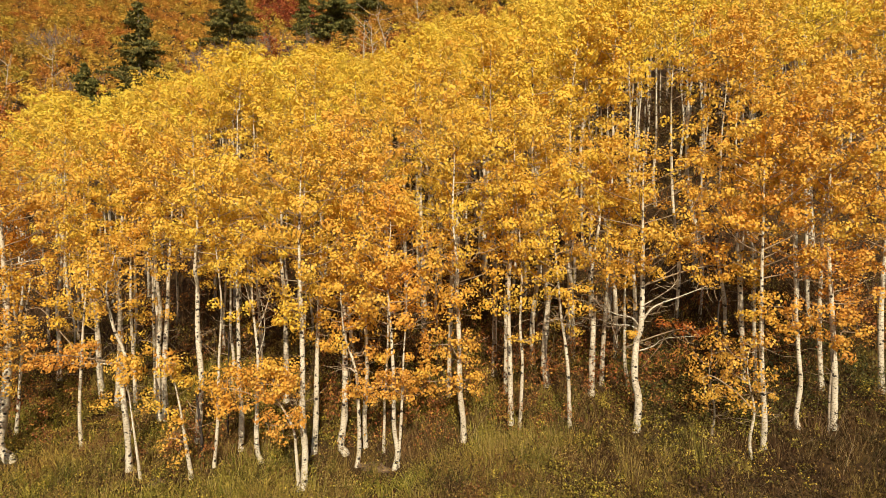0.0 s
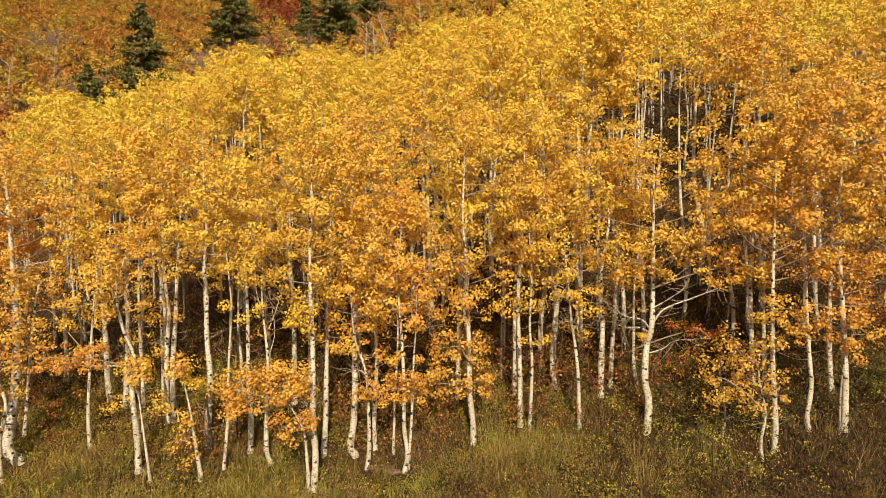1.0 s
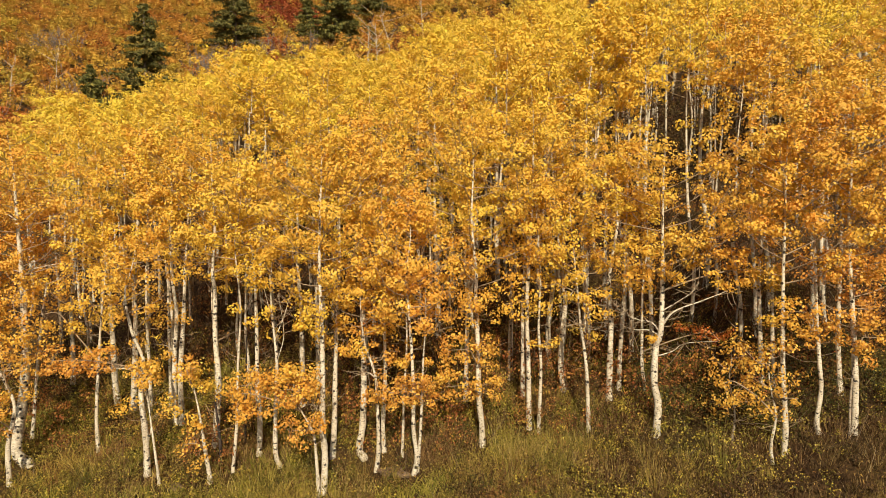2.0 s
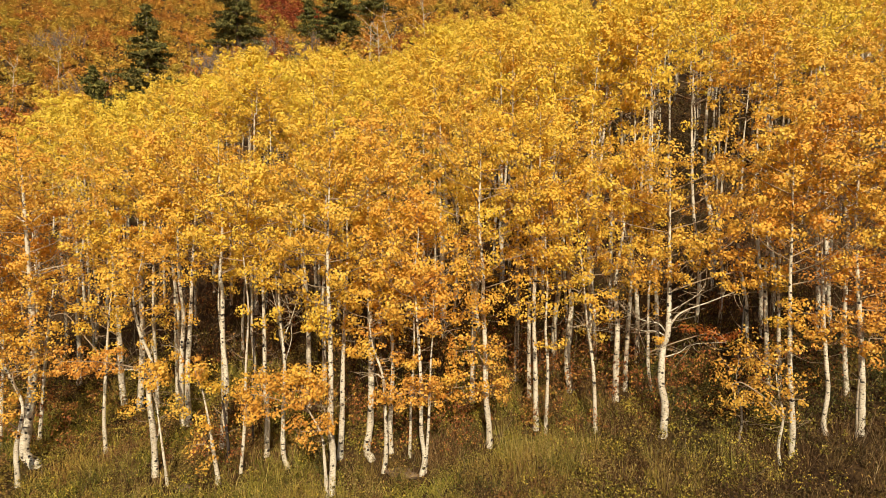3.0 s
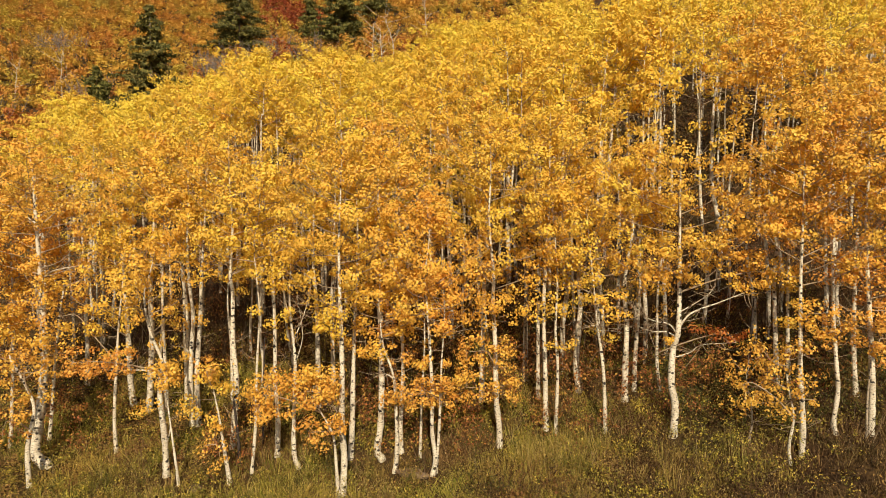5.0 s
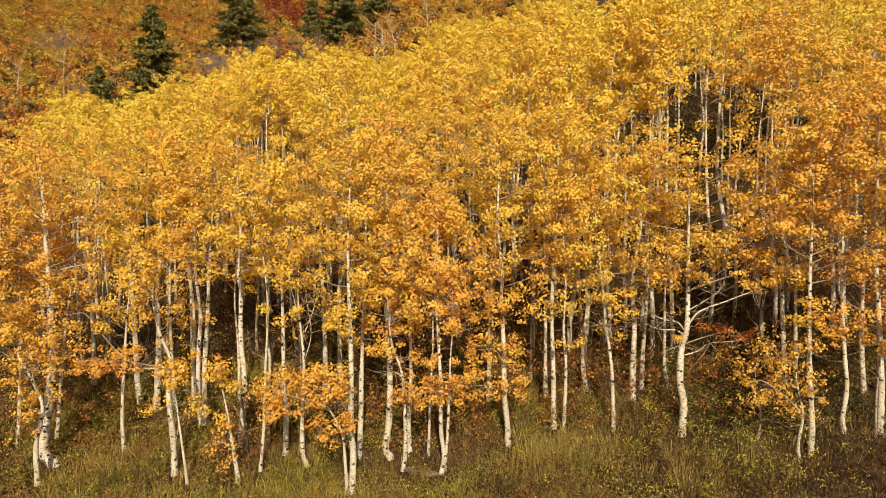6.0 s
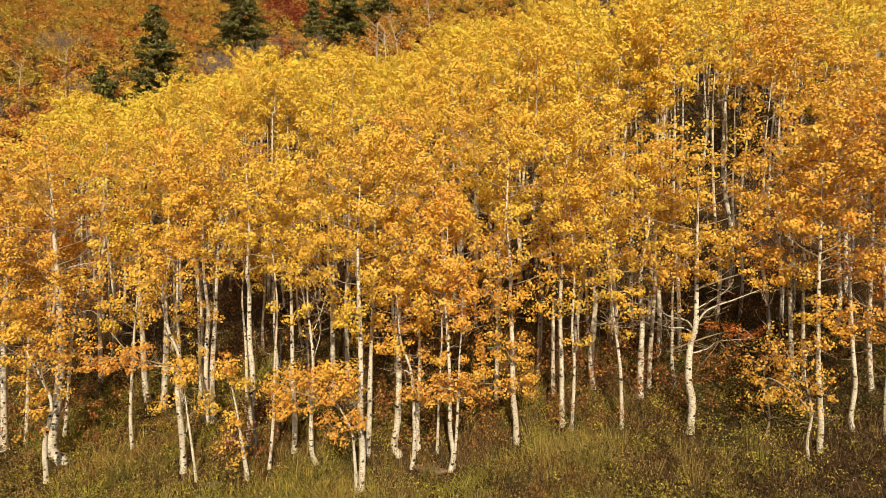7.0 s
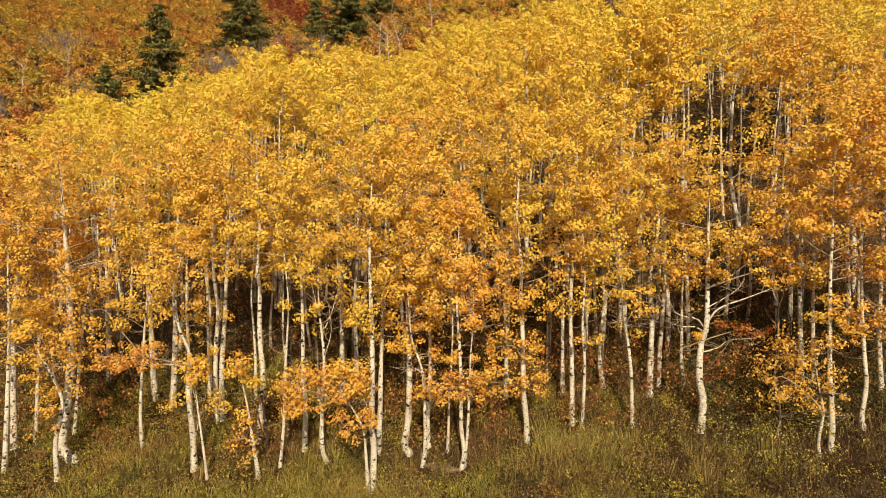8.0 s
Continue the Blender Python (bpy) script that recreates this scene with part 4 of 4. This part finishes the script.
low_plants("withered_plants", 3600, WITHERED, "withered tan and olive low plants on the slope", 0.32, lambda x: -0.05 * (x - 4) - 0.15 * np.clip(x - 6, 0, 4), 0.042)
low_plants("dark_brush", 5000, DARK_BRUSH, "dense dark brown brush on the slope", 0.55, lambda x: 0.12 * (x - 6), 0.042)

# knee-high domed bushes with dark hollows between them
x, y = band(2900, 13.5, 25, 1.15)
keep = patchy(x, y, 0.45, 41.3) + 0.10 * np.clip((y - 16.5) / 2, 0, 1) > rng.uniform(-0.4, 0.15, len(x)) + 0.5 * ((x > 4.5) & (y < 15.9)) + 0.25 * ((x > -2) & (y < 16.6))
keep &= off_feet(x, y)
x, y = x[keep], y[keep]
wide, each = rng.uniform(0.18, 0.55, len(x)), 52
which = np.repeat(np.arange(len(x)), each)
way = unit(rng.normal(0, 1, (len(which), 3)) + np.array([0, -0.15, 0.35]))
way[:, 2] = np.abs(way[:, 2])
place = np.stack([x, y, on_ground(x, y) + 0.05], 1)[which] + way * (wide[which] * rng.uniform(0.55, 1.08, len(which)))[:, None] * np.array([1, 1, 1.25])
tagged(leaf_mesh("low_bushes", place, way, 0.050, LOW_BUSH, None, rng, face_out=1.6), "knee-high olive, green and red-brown bushes", "bushes", kind="stuff")

# dim broad-leaved bushes under the trees
x, y = band(3300, 18.0, 37, 1.25)
keep = patchy(x, y, 0.3, 14.2) > -0.1
x, y = x[keep], y[keep]
centres = np.stack([x, y, on_ground(x, y) + rng.uniform(0.3, 1.5, len(x))], 1)
place, out = clumps(rng, centres, rng.uniform(0.2, 0.5, len(x)), 34, np.array([0.0, 24.0, -20.0]))
tagged(leaf_mesh("bush_leaves", place, out, 0.065, BUSH, None, rng, 3), "brown and olive bushes under the aspens", "bushes", kind="stuff")

# knee-high reddish bushes at the front trunks' feet
n = 420
x, y = rng.uniform(-7, 8, n), rng.uniform(17.2, 20.5, n)
keep = patchy(x, y, 0.5, 31.7) > 0.0
x, y = x[keep], y[keep]
centres = np.stack([x, y, on_ground(x, y) + rng.uniform(0.2, 0.95, len(x))], 1)
place, out = clumps(rng, centres, rng.uniform(0.15, 0.32, len(x)), 34, np.array([0.0, 19.0, -10.0]))
tagged(leaf_mesh("red_bush_leaves", place, out, 0.045, BUSH, None, rng, 3), "knee-high reddish-brown bushes at the aspens' feet", "bushes", kind="stuff")

# dark leafless thicket behind the stand's bare stems, added for the shade deep inside
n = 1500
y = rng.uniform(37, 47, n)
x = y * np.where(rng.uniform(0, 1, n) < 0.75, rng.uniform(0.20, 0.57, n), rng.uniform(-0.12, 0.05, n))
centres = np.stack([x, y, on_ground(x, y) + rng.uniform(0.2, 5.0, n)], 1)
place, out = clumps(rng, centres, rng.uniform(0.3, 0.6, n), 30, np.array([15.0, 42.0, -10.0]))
tagged(leaf_mesh("stand_thicket", place, out, 0.11, DARK_BRUSH, None, rng, 3), "dark brown thicket added as shade deep in the aspen stand", "thicket", kind="stuff")

# dark green bushes between the trunks on the right
n = 210
x, y = rng.uniform(6.2, 13.5, n), rng.uniform(16.9, 20.5, n)
centres = np.stack([x, y, on_ground(x, y) + rng.uniform(0.15, 0.95, n)], 1)
place, out = clumps(rng, centres, rng.uniform(0.18, 0.38, n), 44, np.array([9.0, 19.0, -8.0]))
tagged(leaf_mesh("green_bush_leaves", place, out, 0.05, GREEN_BUSH, None, rng, 3), "dark green bushes between the aspen trunks", "bushes", kind="stuff")

# leafy low shrubs and saplings
x, y = band(2800, 12.5, 27, 1.1)
mask = patchy(x, y, 0.35, 8.7)
keep = mask - 0.022 * x + 0.35 * np.exp(-((x - 6.5) / 3.0) ** 2 - ((y - 16.4) / 1.3) ** 2) - 0.10 * np.clip(x - 8.5, 0, 2.5) + 0.05 > rng.uniform(-0.45, 0.15, len(x))
keep &= off_feet(x, y)
x, y = x[keep], y[keep]
centres = np.stack([x, y, on_ground(x, y) + rng.uniform(0.1, 0.7, len(x)) * rng.choice([0.8, 1.7], len(x), p=[0.65, 0.35])], 1)
place, out = clumps(rng, centres, rng.uniform(0.12, 0.42, len(x)), 40, np.array([0.0, 20.0, -20.0]))
tagged(leaf_mesh("shrub_leaves", place, out, 0.042, SHRUB, None, rng, 3), "low shrubs with green and yellow leaves", "shrubs", kind="stuff")

x, y = band(26000, 12.5, 30, 1.0)
keep = rng.uniform(0, 1, len(x)) > 0.045 * x + 0.12 * np.clip(x - 5, 0, 4)
x, y = x[keep], y[keep]
place = np.stack([x, y, on_ground(x, y) + rng.uniform(0.01, 0.22, len(x)) ** 1.5], 1)
tagged(leaf_mesh("fallen_leaves", place, np.tile(np.array([0.0, -0.2, 0.8]), (len(x), 1)), 0.046, LITTER, None, rng, 3), "fallen yellow and brown leaves on the ground", "leaf litter", kind="stuff")

# ---- the far hillside ----
def scrub(name, mat, label, seed, keep):
    r = np.random.default_rng(seed)
    spots = [(a, b) for a, b in spread_out(np.random.default_rng(5), -118, 40, 44, 158, 2.45, lambda a, b: -0.78 * b < a < (0.2 * b if b > 64 else -0.6 * b)) if keep(a, b)]
    x, y = np.array([s[0] for s in spots]), np.array([s[1] for s in spots])
    wide = r.uniform(0.95, 1.9, len(x)) * r.choice([0.8, 1.3], len(x))
    per = 6
    which = np.repeat(np.arange(len(x)), per)
    off = unit(r.normal(0, 1, (len(which), 3))) * np.array([1, 1, 0.7]) * wide[which][:, None] * 0.62
    centres = np.stack([x, y, on_ground(x, y) + wide * 0.9], 1)[which] + off
    place, out = clumps(r, centres, wide[which] * 0.5, 30, np.array([0.0, 100.0, -60.0]))
    tagged(leaf_mesh(name, place, out, 0.29, mat, None, r, 3, face_out=6.0), label, "scrub", kind="stuff")


def tone_at(a, b):
    return noise.noise(Vector((a * 0.06, b * 0.06, 2.2))) + 0.5 * noise.noise(Vector((a * 0.2, b * 0.2, 5.2)))


def is_wine(a, b):
    return -28 < a * 100 / b < -19 and b > 82 and tone_at(a * 1.7, b) > 0.08


scrub("scrub_wine", OAK_WINE, "wine-red scrub on the far hillside", 34, is_wine)
scrub("scrub_gold", OAK_GOLD, "golden autumn scrub on the far hillside", 31, lambda a, b: not is_wine(a, b) and tone_at(a, b) > 0.10)
scrub("scrub_rust", OAK_RUST, "rust-orange autumn scrub on the far hillside", 32, lambda a, b: not is_wine(a, b) and -0.36 < tone_at(a, b) <= 0.10)
scrub("scrub_olive", OAK_OLIVE, "olive-green scrub on the far hillside", 33, lambda a, b: not is_wine(a, b) and tone_at(a, b) <= -0.36)


def spruce(x, y, tall, wide, seed, bare=0.08):
    """Boughs in loose tiers, longer towards the foot, each fringed with drooping needled twigs. wide: the longest bough."""
    r = np.random.default_rng(seed)
    root = new("spruce")
    root.location = (x, y, float(on_ground(x, y)))
    t = Tubes(8)
    t.add(np.array([[0, 0, -0.4], [0.03, 0, tall * 0.5], [0, 0.02, tall]]), [0.2, 0.13, 0.03])
    t.mesh("trunk", GREY_WOOD, root)
    t, centres, outs = Tubes(4), [], []
    for h in np.arange(tall * bare, tall * 0.99, 0.34):
        u = 1 - h / tall
        tier = 0.82 + 0.30 * math.sin(h * 2.6 + seed)
        for k in range(int(4 + 6 * u)):
            a = r.uniform(0, 2 * math.pi)
            reach = wide * (u ** 0.8) * r.uniform(0.55, 1.1) * tier + 0.12
            d = np.array([math.cos(a), math.sin(a), 0])
            p0, p2 = np.array([0, 0, h]), d * reach + np.array([0, 0, h - 0.22 * reach + 0.1])
            p1 = (p0 + p2) / 2 + np.array([0, 0, -0.06 * reach])
            t.add(np.array([p0, p1, p2]), [0.03, 0.02, 0.008])
            for s in np.linspace(0.25, 1.0, int(3 + reach * 4)):
                q = p0 * (1 - s) ** 2 + p1 * 2 * s * (1 - s) + p2 * s * s
                for j in range(7):
                    centres.append(q + r.normal(0, 1, 3) * np.array([0.16, 0.16, 0.09]) + np.array([0, 0, -0.05]))
                    outs.append(d + np.array([0, 0, 0.7]))
    tagged(t.mesh("bough_tangle", GREY_WOOD, root), kind="stuff")
    leaf_mesh("needles", np.array(centres), np.array(outs), 0.19, NEEDLES, root, r, 3, 2.0, 0.5)
    tagged(root, "dark green spruce with layered drooping branches", "spruce tree", "spruces on the hillside")


spruce(-28.4, 62.0, 14.0, 5.6, 1)
spruce(-33.4, 61.5, 8.6, 4.4, 2)
spruce(-31.5, 99.0, 14.0, 6.6, 3, 0.14)
spruce(-15.6, 96.0, 13.8, 7.0, 4)
spruce(-21.6, 104.0, 8.0, 2.6, 10)
spruce(-11.4, 108.0, 9.4, 5.0, 5, 0.3)
spruce(-92.0, 150.0, 8.5, 2.6, 6)
spruce(-83.0, 151.0, 7.5, 2.4, 7)
spruce(-101.0, 152.0, 8.0, 2.4, 8)
spruce(-35.0, 152.0, 9.0, 2.4, 9)


def bare_tree(x, y, tall, seed):
    r = np.random.default_rng(seed)
    root = new("bare_aspen")
    root.location = (x, y, float(on_ground(x, y)))
    line = spline([(0, 0, -0.3), (r.normal(0, 0.2), 0, tall * 0.4), (r.normal(0, 0.3), 0, tall)], 6)
    t = Tubes(6)
    t.add(line, np.linspace(0.09, 0.02, len(line)))
    t.mesh("trunk", BARK, root)
    t = Tubes(4)
    for k in range(14):
        a = line[r.integers(5, len(line))]
        d = r.normal(0, 1, 3) * np.array([0.9, 0.7, 0.4]) + np.array([0, 0, 1.0])
        t.add(spline([a, a + d * 0.5 + r.normal(0, 0.15, 3), a + d * 1.3], 4), np.linspace(0.03, 0.012, 9))
    tagged(t.mesh("bough_tangle", BARK, root), kind="stuff")
    tagged(root, "leafless grey-white aspen on the far hillside", "aspen tree", "bare trees on the hillside")


bare_tree(-8.7, 77.0, 7.4, 1)
bare_tree(-7.6, 77.5, 7.0, 2)
bare_tree(-7.1, 85.0, 6.2, 3)
bare_tree(-49.5, 83.0, 5.2, 4)
bare_tree(-2.4, 92.0, 6.4, 5)
bare_tree(-56.5, 84.0, 4.6, 6)

# leafless grey thickets between the scrub
r = np.random.default_rng(77)
t = Tubes(3)
for a, b, n in ((-32, 88, 60), (-29, 86, 60), (-27, 90, 40), (-66, 108, 70), (-62, 104, 40), (-24, 95, 40), (-19, 92, 40), (-45, 80, 40), (-70, 92, 60), (-55, 75, 60)):
    for k in range(n):
        px, py = a + r.normal(0, 1.6), b + r.normal(0, 1.6)
        p = np.array([px, py, float(on_ground(px, py))])
        d = np.array([r.normal(0, 0.35), r.normal(0, 0.35), 1.0]) * r.uniform(2.0, 4.2)
        t.add(np.array([p, p + d * 0.5 + r.normal(0, 0.2, 3), p + d]), [0.05, 0.035, 0.015])
        for j in range(4):
            q = p + d * r.uniform(0.4, 0.9)
            t.add(np.array([q, q + r.normal(0, 0.4, 3) + np.array([0, 0, 0.5])]), [0.025, 0.012])
tagged(t.mesh("grey_thicket", GREY_WOOD, None), "leafless grey thickets on the far hillside", "thicket", kind="stuff")
